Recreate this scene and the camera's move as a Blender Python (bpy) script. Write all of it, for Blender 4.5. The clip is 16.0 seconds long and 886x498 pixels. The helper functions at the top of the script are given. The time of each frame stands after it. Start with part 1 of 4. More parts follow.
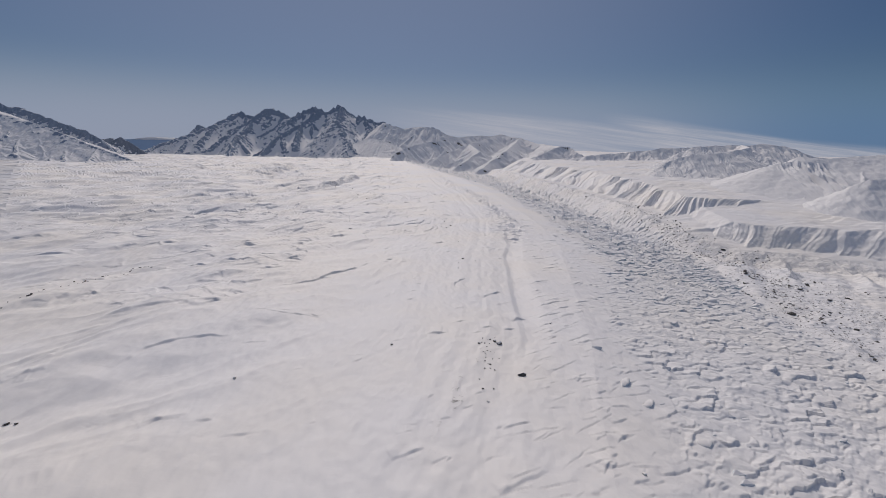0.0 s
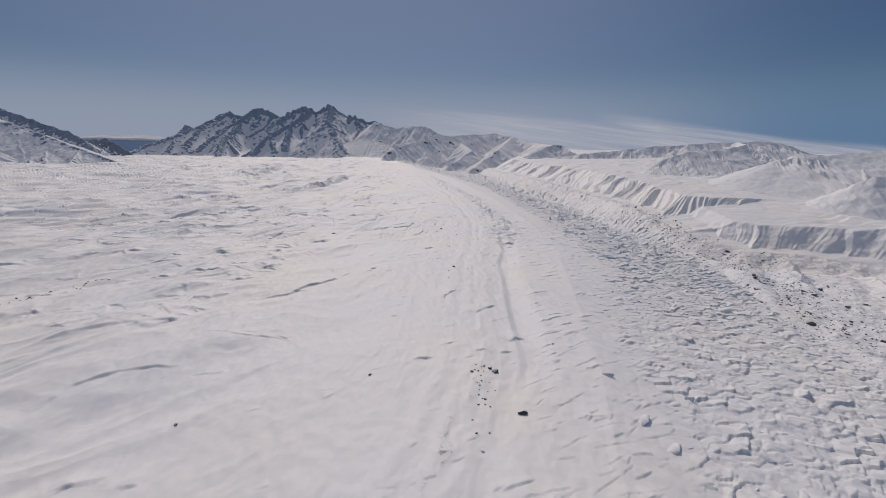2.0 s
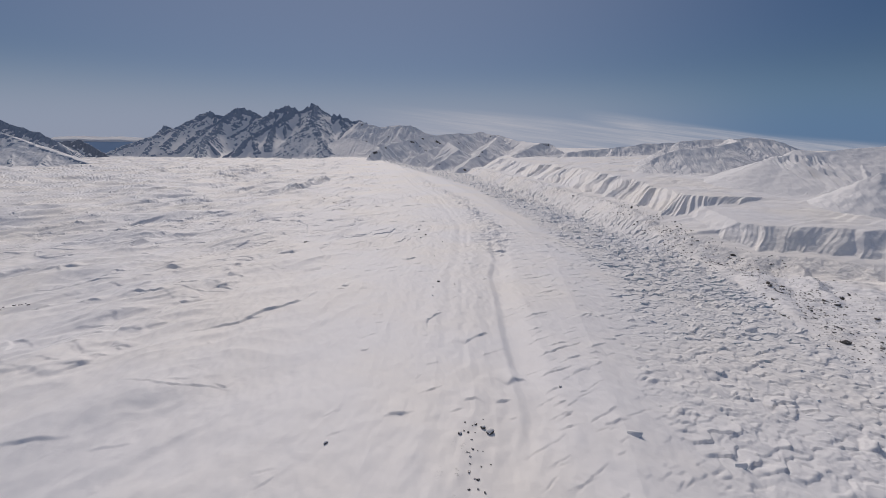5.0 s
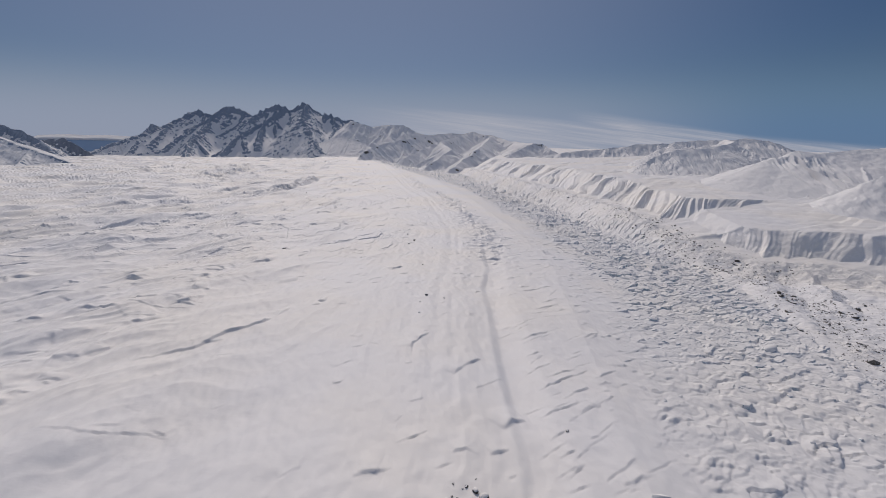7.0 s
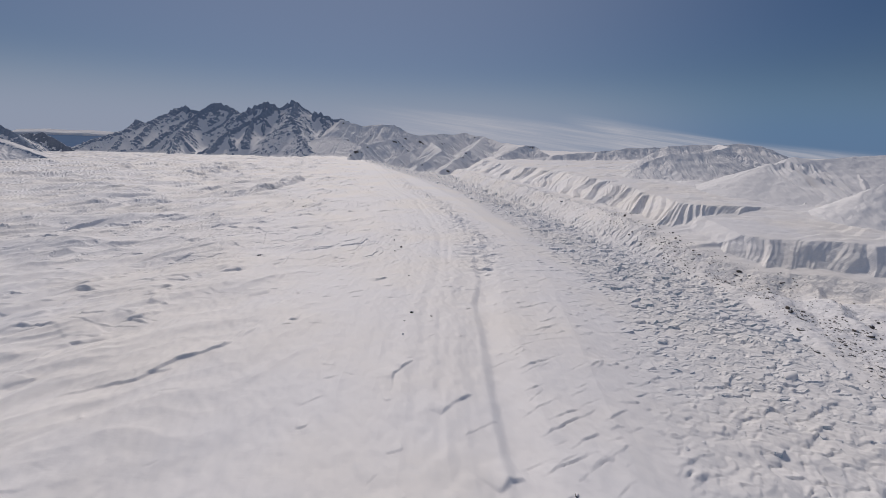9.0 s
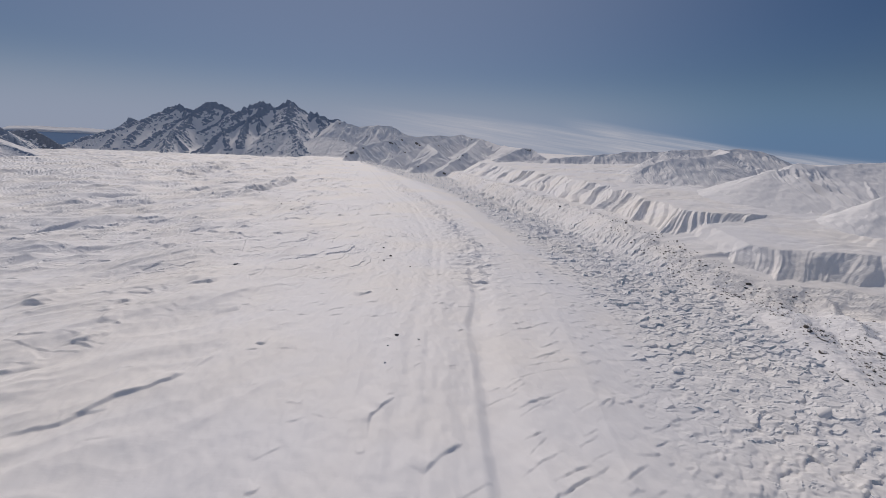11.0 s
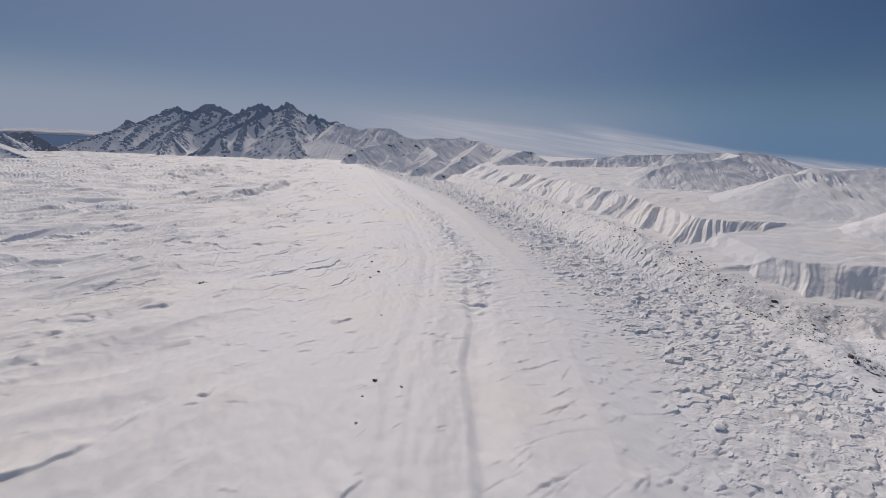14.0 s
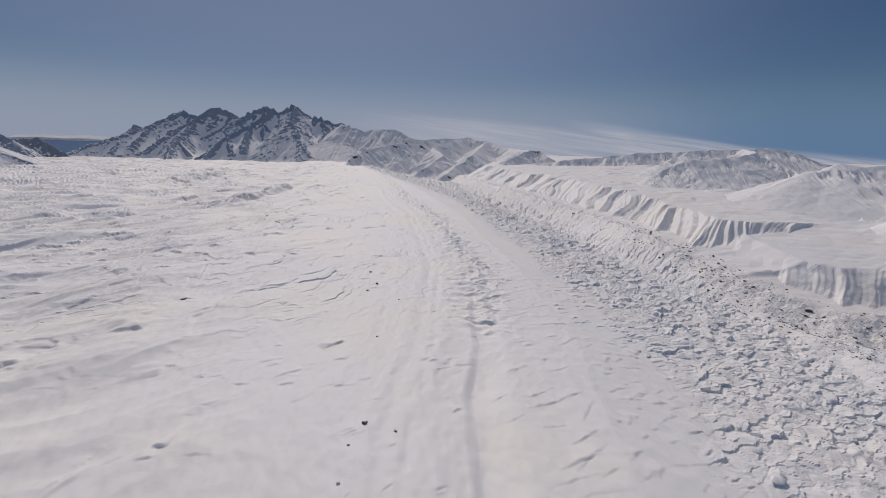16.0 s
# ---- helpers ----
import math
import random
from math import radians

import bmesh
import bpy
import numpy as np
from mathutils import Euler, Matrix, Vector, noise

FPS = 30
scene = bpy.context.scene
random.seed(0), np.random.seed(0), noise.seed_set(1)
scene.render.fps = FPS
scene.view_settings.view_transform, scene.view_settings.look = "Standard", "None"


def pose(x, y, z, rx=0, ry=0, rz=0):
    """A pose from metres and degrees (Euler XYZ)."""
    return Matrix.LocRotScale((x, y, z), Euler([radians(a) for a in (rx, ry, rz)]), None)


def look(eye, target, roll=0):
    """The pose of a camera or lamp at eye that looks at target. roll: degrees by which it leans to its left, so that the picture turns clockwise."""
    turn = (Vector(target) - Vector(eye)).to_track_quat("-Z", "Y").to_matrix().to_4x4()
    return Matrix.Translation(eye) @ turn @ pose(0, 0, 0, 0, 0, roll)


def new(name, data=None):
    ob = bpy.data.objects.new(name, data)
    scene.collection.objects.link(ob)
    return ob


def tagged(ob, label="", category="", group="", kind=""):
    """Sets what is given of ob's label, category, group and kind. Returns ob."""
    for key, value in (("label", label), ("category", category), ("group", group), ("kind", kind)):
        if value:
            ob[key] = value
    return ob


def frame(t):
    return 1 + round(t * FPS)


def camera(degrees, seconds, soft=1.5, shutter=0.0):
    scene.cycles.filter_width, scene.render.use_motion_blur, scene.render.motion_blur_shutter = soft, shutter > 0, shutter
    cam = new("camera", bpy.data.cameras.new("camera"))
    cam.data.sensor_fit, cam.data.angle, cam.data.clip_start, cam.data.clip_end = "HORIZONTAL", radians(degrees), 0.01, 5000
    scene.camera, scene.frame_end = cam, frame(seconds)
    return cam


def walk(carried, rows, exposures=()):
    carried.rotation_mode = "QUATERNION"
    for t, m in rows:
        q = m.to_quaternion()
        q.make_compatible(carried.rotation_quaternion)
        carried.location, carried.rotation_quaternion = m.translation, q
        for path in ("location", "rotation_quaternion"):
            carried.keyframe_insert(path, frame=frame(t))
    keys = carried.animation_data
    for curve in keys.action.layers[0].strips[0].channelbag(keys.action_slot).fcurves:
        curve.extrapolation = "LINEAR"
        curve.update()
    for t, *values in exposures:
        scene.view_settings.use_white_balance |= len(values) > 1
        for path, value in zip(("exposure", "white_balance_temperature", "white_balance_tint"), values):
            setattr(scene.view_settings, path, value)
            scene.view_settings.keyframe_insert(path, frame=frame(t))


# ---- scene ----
cam = camera(92.7, 16.0, soft=0.55)
PATH = [
    (0, (1.238, -9.42, 112.943), (1.045, -7.498, 112.425), 1.2),
    (0.5, (1.23, -1.023, 112.47), (1.043, 0.9, 111.952), 1.3),
    (1, (1.12, 7.413, 111.976), (0.942, 9.336, 111.457), 1.3),
    (1.5, (1.147, 15.547, 111.442), (0.977, 17.471, 110.923), 1.1),
    (2, (1.311, 23.737, 110.863), (1.15, 25.661, 110.343), 0.9),
    (2.5, (1.433, 31.76, 110.33), (1.28, 33.684, 109.806), 1.1),
    (3, (1.45, 39.878, 109.872), (1.307, 41.803, 109.347), 1.1),
    (3.5, (1.426, 47.787, 109.523), (1.294, 49.713, 108.999), 1.0),
    (4, (1.347, 55.62, 109.132), (1.224, 57.546, 108.608), 0.7),
    (6.5, (2.123, 94.147, 107.071), (2.041, 96.076, 106.551), 0.8),
    (7, (2.543, 101.785, 106.904), (2.471, 103.715, 106.382), 0.8),
    (7.5, (2.802, 109.239, 106.696), (2.741, 111.169, 106.174), 0.9),
    (8, (2.78, 116.461, 106.53), (2.73, 118.392, 106.011), 1.1),
    (8.5, (2.883, 123.748, 106.383), (2.845, 125.679, 105.865), 1.3),
    (9, (2.85, 130.917, 106.427), (2.824, 132.848, 105.909), 1.7),
    (9.2, (2.875, 133.724, 106.422), (2.852, 135.655, 105.902), 1.9),
    (11.5, (7.018, 166.789, 106.141), (7.011, 168.724, 105.636), 2.4),
    (12, (8.267, 173.291, 106.221), (8.26, 175.228, 105.72), 2.6),
    (12.5, (9.203, 179.694, 106.288), (9.196, 181.63, 105.788), 2.9),
    (13, (9.855, 186.552, 106.448), (9.849, 188.488, 105.948), 3.1),
    (13.5, (9.938, 194.155, 106.321), (9.932, 196.092, 105.821), 2.6),
    (14, (10.252, 201.776, 106.193), (10.242, 203.713, 105.694), 2.4),
    (14.5, (10.51, 209.261, 106.121), (10.493, 211.199, 105.626), 2.4),
    (15, (10.898, 216.401, 106.037), (10.874, 218.339, 105.546), 1.9),
    (15.5, (11.563, 223.344, 105.997), (11.53, 225.282, 105.503), 1.7),
    (16, (12.44, 230.4, 106.022), (12.397, 232.336, 105.524), 1.6),
]
walk(cam, [(t, look(eye, target, roll)) for t, eye, target, roll in PATH], exposures=[(0.0, -0.87, 6500, 15), (16.0, -0.87, 6500, 15)])

# ---- sky, sun ----
SUN_AZ, SUN_EL = -17.0, 42.0          # degrees from +y towards +x, and above the horizon
world = bpy.data.worlds.new("sky")
scene.world = world
world.use_nodes = True
wn, wl = world.node_tree.nodes, world.node_tree.links
wn.clear()


def node(tree, kind, **values):
    n = tree.nodes.new(kind)
    for key, value in values.items():
        n.inputs[key.replace("_", " ")].default_value = value
    return n


def maths(tree, op, a, b=None, c=None, clamp=False):
    n = tree.nodes.new("ShaderNodeMath")
    n.operation, n.use_clamp = op, clamp
    for i, v in enumerate((a, b, c)):
        if v is None:
            continue
        if isinstance(v, (int, float)):
            n.inputs[i].default_value = v
        else:
            tree.links.new(v, n.inputs[i])
    return n.outputs[0]


def step_between(tree, v, low, high):
    n = tree.nodes.new("ShaderNodeMapRange")
    n.interpolation_type = "SMOOTHSTEP"
    tree.links.new(v, n.inputs[0])
    n.inputs[1].default_value, n.inputs[2].default_value = low, high
    return n.outputs[0]


def mixed(tree, fac, a, b):
    n = tree.nodes.new("ShaderNodeMix")
    n.data_type = "RGBA"
    for sock, v in ((n.inputs[0], fac), (n.inputs[6], a), (n.inputs[7], b)):
        if isinstance(v, (int, float)):
            sock.default_value = v
        elif isinstance(v, tuple):
            sock.default_value = (*v, 1)
        else:
            tree.links.new(v, sock)
    return n.outputs[2]


def noise_of(tree, vector, scale, detail=4, rough=0.55, dim="3D"):
    n = tree.nodes.new("ShaderNodeTexNoise")
    n.noise_dimensions = dim
    n.inputs["Scale"].default_value, n.inputs["Detail"].default_value, n.inputs["Roughness"].default_value = scale, detail, rough
    if vector is not None:
        tree.links.new(vector, n.inputs["Vector"])
    return n.outputs[0]


wt = world.node_tree
sky = wt.nodes.new("ShaderNodeTexSky")
sky.sky_type, sky.sun_disc = "NISHITA", False
sky.sun_elevation, sky.sun_rotation = radians(SUN_EL), radians(SUN_AZ)
sky.altitude, sky.air_density, sky.dust_density, sky.ozone_density = 600, 1.0, 0.1, 3.0
# thin cirrus streaks low in the sky ahead and to the right
co = wt.nodes.new("ShaderNodeTexCoord")
sep = wt.nodes.new("ShaderNodeSeparateXYZ")
wl.new(co.outputs["Generated"], sep.inputs[0])
ahead = maths(wt, "MAXIMUM", sep.outputs[1], 0.05)
p = maths(wt, "DIVIDE", sep.outputs[0], ahead)
q = maths(wt, "DIVIDE", sep.outputs[2], ahead)
comb = wt.nodes.new("ShaderNodeCombineXYZ")
wl.new(maths(wt, "MULTIPLY", p, 3.2), comb.inputs[0])
wl.new(maths(wt, "MULTIPLY", maths(wt, "ADD", q, maths(wt, "MULTIPLY", p, 0.115)), 85.0), comb.inputs[1])
streak = noise_of(wt, comb.outputs[0], 1.0, 9, 0.66)
wavy = maths(wt, "MULTIPLY", maths(wt, "SUBTRACT", noise_of(wt, comb.outputs[0], 0.35, 3, 0.5), 0.5), 0.022)
thread = step_between(wt, streak, 0.36, 0.68)
# two drawn-out bands: one rising from the right-hand hills, one lower and farther left
band_a = maths(wt, "ADD", maths(wt, "SUBTRACT", maths(wt, "SUBTRACT", 0.091, maths(wt, "MULTIPLY", p, 0.125)), q), wavy)
band_a = maths(wt, "MULTIPLY", step_between(wt, band_a, -0.002, 0.013), step_between(wt, p, 0.22, 0.40))
band_b = maths(wt, "ADD", maths(wt, "SUBTRACT", maths(wt, "SUBTRACT", 0.049, maths(wt, "MULTIPLY", p, 0.066)), q), wavy)
band_b = maths(wt, "MULTIPLY", step_between(wt, band_b, -0.008, 0.016), step_between(wt, p, -0.30, 0.05))
cloud = maths(wt, "MAXIMUM", band_a, maths(wt, "MULTIPLY", band_b, 0.85))
cloud = maths(wt, "MULTIPLY", cloud, maths(wt, "MULTIPLY_ADD", thread, 0.62, 0.42))
cloud = maths(wt, "MULTIPLY", cloud, step_between(wt, sep.outputs[1], 0.05, 0.4))
haze = wt.nodes.new("ShaderNodeMapRange")
haze.interpolation_type = "SMOOTHERSTEP"
wl.new(maths(wt, "ABSOLUTE", sep.outputs[2]), haze.inputs[0])
haze.inputs[1].default_value, haze.inputs[2].default_value = 0.0, 0.16
haze.inputs[3].default_value, haze.inputs[4].default_value = 0.9, 0.0
clear = wt.nodes.new("ShaderNodeMix")
clear.data_type, clear.blend_type = "RGBA", "MULTIPLY"
clear.inputs[0].default_value = 1.0
wl.new(sky.outputs[0], clear.inputs[6])
clear.inputs[7].default_value = (0.60, 0.71, 0.85, 1)
# the haze is brightest below the sun and thins out away from it
toward = maths(wt, "ADD", maths(wt, "MULTIPLY", sep.outputs[0], math.sin(radians(SUN_AZ - 8))), maths(wt, "MULTIPLY", sep.outputs[1], math.cos(radians(SUN_AZ - 8))))
glow = step_between(wt, toward, 0.45, 0.97)
tone = mixed(wt, haze.outputs[0], clear.outputs[2], mixed(wt, glow, (2.7, 5.1, 8.7), (7.6, 9.0, 11.6)))
# the pale aureole round the sun
sunward = maths(wt, "ADD", maths(wt, "ADD", maths(wt, "MULTIPLY", sep.outputs[0], math.sin(radians(SUN_AZ)) * math.cos(radians(SUN_EL))),
                                 maths(wt, "MULTIPLY", sep.outputs[1], math.cos(radians(SUN_AZ)) * math.cos(radians(SUN_EL)))),
                maths(wt, "MULTIPLY", sep.outputs[2], math.sin(radians(SUN_EL))))
tone = mixed(wt, maths(wt, "MULTIPLY", step_between(wt, sunward, 0.5, 1.0), 0.55), tone, (6.4, 7.6, 10.0))
tone = mixed(wt, maths(wt, "MULTIPLY", step_between(wt, sunward, 0.91, 1.0), 0.8), tone, (30.0, 30.5, 32.0))
# upper sky, out of view: made paler as added fill for the shadows
tone = mixed(wt, maths(wt, "MULTIPLY", step_between(wt, sep.outputs[2], 0.3, 0.75), 0.4), tone, (9.4, 10.5, 12.8))
tone = mixed(wt, maths(wt, "MULTIPLY", cloud, 0.8), tone, (12.2, 12.5, 13.4))
bg = wt.nodes.new("ShaderNodeBackground")
bg.inputs[1].default_value = 0.066
out = wt.nodes.new("ShaderNodeOutputWorld")
wl.new(tone, bg.inputs[0])
wl.new(bg.outputs[0], out.inputs[0])

sun = new("sun", bpy.data.lights.new("sun", "SUN"))
sun.data.energy, sun.data.angle, sun.data.color = 3.25, radians(0.53), (1.0, 0.90, 0.77)
sx = math.sin(radians(SUN_AZ)) * math.cos(radians(SUN_EL))
sy = math.cos(radians(SUN_AZ)) * math.cos(radians(SUN_EL))
sun.matrix_world = look((0, 0, 600), (-sx, -sy, 600 - math.sin(radians(SUN_EL))))


# ---- materials ----
def material(name, rough=0.6, gloss=0.12):
    m = bpy.data.materials.new(name)
    m.use_nodes = True
    t = m.node_tree
    b = t.nodes["Principled BSDF"]
    b.inputs["Roughness"].default_value = rough
    b.inputs["Specular IOR Level"].default_value = gloss
    return m, t, b


def bumped(tree, bsdf, height, strength, distance):
    n = tree.nodes.new("ShaderNodeBump")
    n.inputs["Strength"].default_value, n.inputs["Distance"].default_value = strength, distance
    tree.links.new(height, n.inputs["Height"])
    tree.links.new(n.outputs[0], bsdf.inputs["Normal"])


def place(tree):
    return tree.nodes.new("ShaderNodeNewGeometry").outputs["Position"]


def upness(tree):
    g = tree.nodes.new("ShaderNodeNewGeometry")
    s = tree.nodes.new("ShaderNodeSeparateXYZ")
    tree.links.new(g.outputs["Normal"], s.inputs[0])
    return s.outputs[2]


def snowfield():
    """Glacier snow: wind-packed, with dirt where debris lies and blue ice on the broken steep faces."""
    m, t, b = material("glacier_snow", 0.6, 0.27)
    pos = place(t)
    big = noise_of(t, pos, 0.008, 4)
    fine = noise_of(t, pos, 0.9, 5, 0.65)
    mid = noise_of(t, pos, 0.13, 5, 0.6)
    snow = mixed(t, step_between(t, big, 0.35, 0.68), (0.87, 0.87, 0.88), (0.91, 0.885, 0.845))
    snow = mixed(t, maths(t, "MULTIPLY", step_between(t, mid, 0.52, 0.75), 0.25), snow, (0.83, 0.84, 0.86))
    ice_at = t.nodes.new("ShaderNodeAttribute")
    ice_at.attribute_name = "ice"
    steep = step_between(t, upness(t), 0.66, 0.36)
    ice = maths(t, "MULTIPLY", maths(t, "MULTIPLY", steep, ice_at.outputs["Fac"]), step_between(t, mid, 0.40, 0.62))
    snow = mixed(t, maths(t, "MULTIPLY", ice_at.outputs["Fac"], 0.4), snow, (0.80, 0.805, 0.81))
    snow = mixed(t, ice, snow, (0.46, 0.56, 0.62))
    dirt_at = t.nodes.new("ShaderNodeAttribute")
    dirt_at.attribute_name = "debris"
    speck = noise_of(t, pos, 0.42, 6, 0.75)
    dirt = maths(t, "MULTIPLY", dirt_at.outputs["Fac"], step_between(t, speck, 0.53, 0.61))
    rock = mixed(t, noise_of(t, pos, 1.7, 3), (0.10, 0.095, 0.09), (0.24, 0.225, 0.205))
    t.links.new(mixed(t, dirt, snow, rock), b.inputs["Base Color"])
    # wind-cut ripples across the flow
    turn = t.nodes.new("ShaderNodeMapping")
    turn.inputs["Rotation"].default_value = (0, 0, radians(-31))
    turn.inputs["Scale"].default_value = (0.10, 0.75, 0.3)
    t.links.new(pos, turn.inputs["Vector"])
    ripple = noise_of(t, turn.outputs[0], 1.0, 4, 0.6)
    grit = maths(t, "MULTIPLY", speck, maths(t, "MULTIPLY", dirt_at.outputs["Fac"], 2.5))
    relief = maths(t, "ADD", maths(t, "ADD", maths(t, "MULTIPLY", fine, 0.12), maths(t, "MULTIPLY", mid, 0.9)), maths(t, "MULTIPLY", ripple, 0.2))
    relief = maths(t, "ADD", relief, grit)
    bumped(t, b, relief, 0.52, 0.45)
    return m


def mountain_stuff(name, low, high, scale, spots=0.34, rough=0.4):
    """Snow where it can lie, bare rock where the mesh's value "bare" says that it is steep or proud."""
    m, t, b = material(name, 0.75)
    pos = place(t)
    fall = t.nodes.new("ShaderNodeMapping")
    fall.inputs["Scale"].default_value = (1, 1, 0.3)
    t.links.new(pos, fall.inputs["Vector"])
    patch = noise_of(t, fall.outputs[0], scale, 7, 0.65)
    blot = noise_of(t, pos, scale * 0.18, 4, 0.6)
    out = t.nodes.new("ShaderNodeAttribute")
    out.attribute_name = "bare"
    v = maths(t, "ADD", out.outputs["Fac"], maths(t, "MULTIPLY", maths(t, "SUBTRACT", patch, 0.5), spots))
    v = maths(t, "ADD", v, maths(t, "MULTIPLY", maths(t, "SUBTRACT", blot, 0.5), 0.25))
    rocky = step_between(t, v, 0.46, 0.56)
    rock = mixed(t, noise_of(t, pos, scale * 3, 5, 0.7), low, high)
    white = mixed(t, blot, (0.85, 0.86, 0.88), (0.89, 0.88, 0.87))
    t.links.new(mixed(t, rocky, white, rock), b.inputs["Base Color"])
    bumped(t, b, patch, rough, 0.05 / scale)
    return m


def boulder_stuff():
    m, t, b = material("boulder_rock", 0.85)
    pos = place(t)
    ob = t.nodes.new("ShaderNodeObjectInfo").outputs["Random"]
    grain = noise_of(t, pos, 2.2, 6, 0.7)
    rock = mixed(t, grain, (0.05, 0.052, 0.055), (0.19, 0.18, 0.165))
    rock = mixed(t, maths(t, "MULTIPLY", ob, 0.5), rock, (0.16, 0.13, 0.10))
    lie = maths(t, "ADD", upness(t), maths(t, "MULTIPLY", maths(t, "SUBTRACT", grain, 0.5), 0.6))
    t.links.new(mixed(t, step_between(t, lie, 0.80, 0.95), rock, (0.82, 0.82, 0.83)), b.inputs["Base Color"])
    bumped(t, b, grain, 0.6, 0.3)
    return m


def ice_stuff():
    m, t, b = material("block_ice", 0.4, 0.4)
    pos = place(t)
    grain = noise_of(t, pos, 0.7, 5, 0.6)
    ice = mixed(t, grain, (0.50, 0.62, 0.68), (0.72, 0.78, 0.81))
    lie = maths(t, "ADD", upness(t), maths(t, "MULTIPLY", maths(t, "SUBTRACT", grain, 0.5), 0.5))
    t.links.new(mixed(t, step_between(t, lie, 0.30, 0.62), ice, (0.83, 0.83, 0.84)), b.inputs["Base Color"])
    bumped(t, b, grain, 0.4, 0.4)
    return m


def sea_stuff():
    m, t, b = material("sea_water", 0.35, 0.5)
    t.links.new(mixed(t, noise_of(t, place(t), 0.01, 3), (0.07, 0.16, 0.31), (0.10, 0.20, 0.36)), b.inputs["Base Color"])
    return m


SNOW = snowfield()
# far rock made paler and bluer: the distance haze is in its colour
ROCKY_HAZED = mountain_stuff("range_hazed_rock_and_snow", (0.19, 0.25, 0.34), (0.41, 0.48, 0.58), 0.06, 1.1)
HILLY = mountain_stuff("hill_snow", (0.10, 0.095, 0.09), (0.22, 0.20, 0.18), 0.05, 0.3, 0.15)
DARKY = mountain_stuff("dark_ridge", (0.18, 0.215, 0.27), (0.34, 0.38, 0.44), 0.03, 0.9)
ROCK = boulder_stuff()
ICE = ice_stuff()
SEA = sea_stuff()


# ---- noise on arrays ----
def hashed(i, j, seed):
    h = (i.astype(np.int64) * 374761393 + j.astype(np.int64) * 668265263 + seed * 974634777) & 0xFFFFFFFF
    h = ((h ^ (h >> 13)) * 1274126177) & 0xFFFFFFFF
    h = ((h ^ (h >> 16)) * 2246822519) & 0xFFFFFFFF
    return ((h ^ (h >> 15)) & 0xFFFFFF) / float(0x1000000)


def grad(x, y, seed=0):
    """Gradient noise, about -1 to 1."""
    i, j = np.floor(x), np.floor(y)
    fx, fy = x - i, y - j
    ux, uy = fx * fx * fx * (fx * (fx * 6 - 15) + 10), fy * fy * fy * (fy * (fy * 6 - 15) + 10)
    total = []
    for b in (0, 1):
        row = []
        for a in (0, 1):
            ang = hashed(i + a, j + b, seed) * 2 * np.pi
            row.append(np.cos(ang) * (fx - a) + np.sin(ang) * (fy - b))
        total.append(row[0] + ux * (row[1] - row[0]))
    return 1.5 * (total[0] + uy * (total[1] - total[0]))


def fbm(x, y, octaves=4, seed=0, gain=0.5):
    v, a, f = 0, 1.0, 1.0
    for k in range(octaves):
        v = v + a * grad(x * f + 17.3 * k, y * f - 9.1 * k, seed + k)
        a, f = a * gain, f * 2.03
    return v


def ridged(x, y, octaves=4, seed=0, gain=0.5):
    """0 in the valleys to about 1 on sharp crests."""
    v, a, f, norm = 0, 1.0, 1.0, 0.0
    for k in range(octaves):
        v = v + a * (1 - np.abs(grad(x * f + 5.7 * k, y * f + 3.3 * k, seed + k)))
        norm += a
        a, f = a * gain, f * 2.07
    return np.clip((v / norm - 0.35) / 0.65, 0, 1)


def cells(x, y, seed=0, jitter=0.85):
    """Scattered cells: distance to the nearest and next core, the way from the core, two random values of the cell."""
    i, j = np.floor(x), np.floor(y)
    f1, f2 = np.full(x.shape, 9.0), np.full(x.shape, 9.0)
    dx, dy, ra, rb = (np.zeros(x.shape) for _ in range(4))
    for b in (-1, 0, 1):
        for a in (-1, 0, 1):
            ci, cj = i + a, j + b
            px = ci + 0.5 + jitter * (hashed(ci, cj, seed) - 0.5)
            py = cj + 0.5 + jitter * (hashed(ci, cj, seed + 1) - 0.5)
            ex, ey = x - px, y - py
            d = np.hypot(ex, ey)
            near = d < f1
            f2 = np.where(near, f1, np.minimum(f2, d))
            f1 = np.where(near, d, f1)
            dx, dy = np.where(near, ex, dx), np.where(near, ey, dy)
            ra = np.where(near, hashed(ci, cj, seed + 2), ra)
            rb = np.where(near, hashed(ci, cj, seed + 3), rb)
    return f1, f2, dx, dy, ra, rb


def smooth(v, low, high):
    k = np.clip((v - low) / (high - low), 0, 1)
    return k * k * (3 - 2 * k)


def line(y, *knots):
    """A plan line x(y) through (y, x) knots."""
    return np.interp(y, [k[0] for k in knots], [k[1] for k in knots])


# ---- the plan of the glacier: lines x(y) along its flow ----
def trough_line(y):
    return line(y, (0, 2), (100, 8), (216, 29), (300, 25), (388, 23), (438, 30), (593, 27), (727, 5), (912, -28), (1120, -91), (1568, -192), (2428, -396), (4800, -1050))


def rubble_left(y):
    return line(y, (0, 60), (162, 72), (206, 76), (240, 78), (272, 86), (300, 93), (350, 101), (400, 110), (440, 114), (500, 111), (577, 101), (754, 72), (962, 46), (1261, -6), (1597, -125), (2055, -300), (2573, -480), (4800, -1080))


def crown_line(y):
    """The line along which the ice begins to fall away to its right-hand edge."""
    return 0.5 * (trough_line(y) + line(y, (0, 48), (162, 60), (206, 67), (300, 86), (369, 98), (440, 105), (577, 92), (754, 68), (962, 46), (1261, -6), (1597, -125), (2055, -300), (2573, -480), (4800, -1080)))


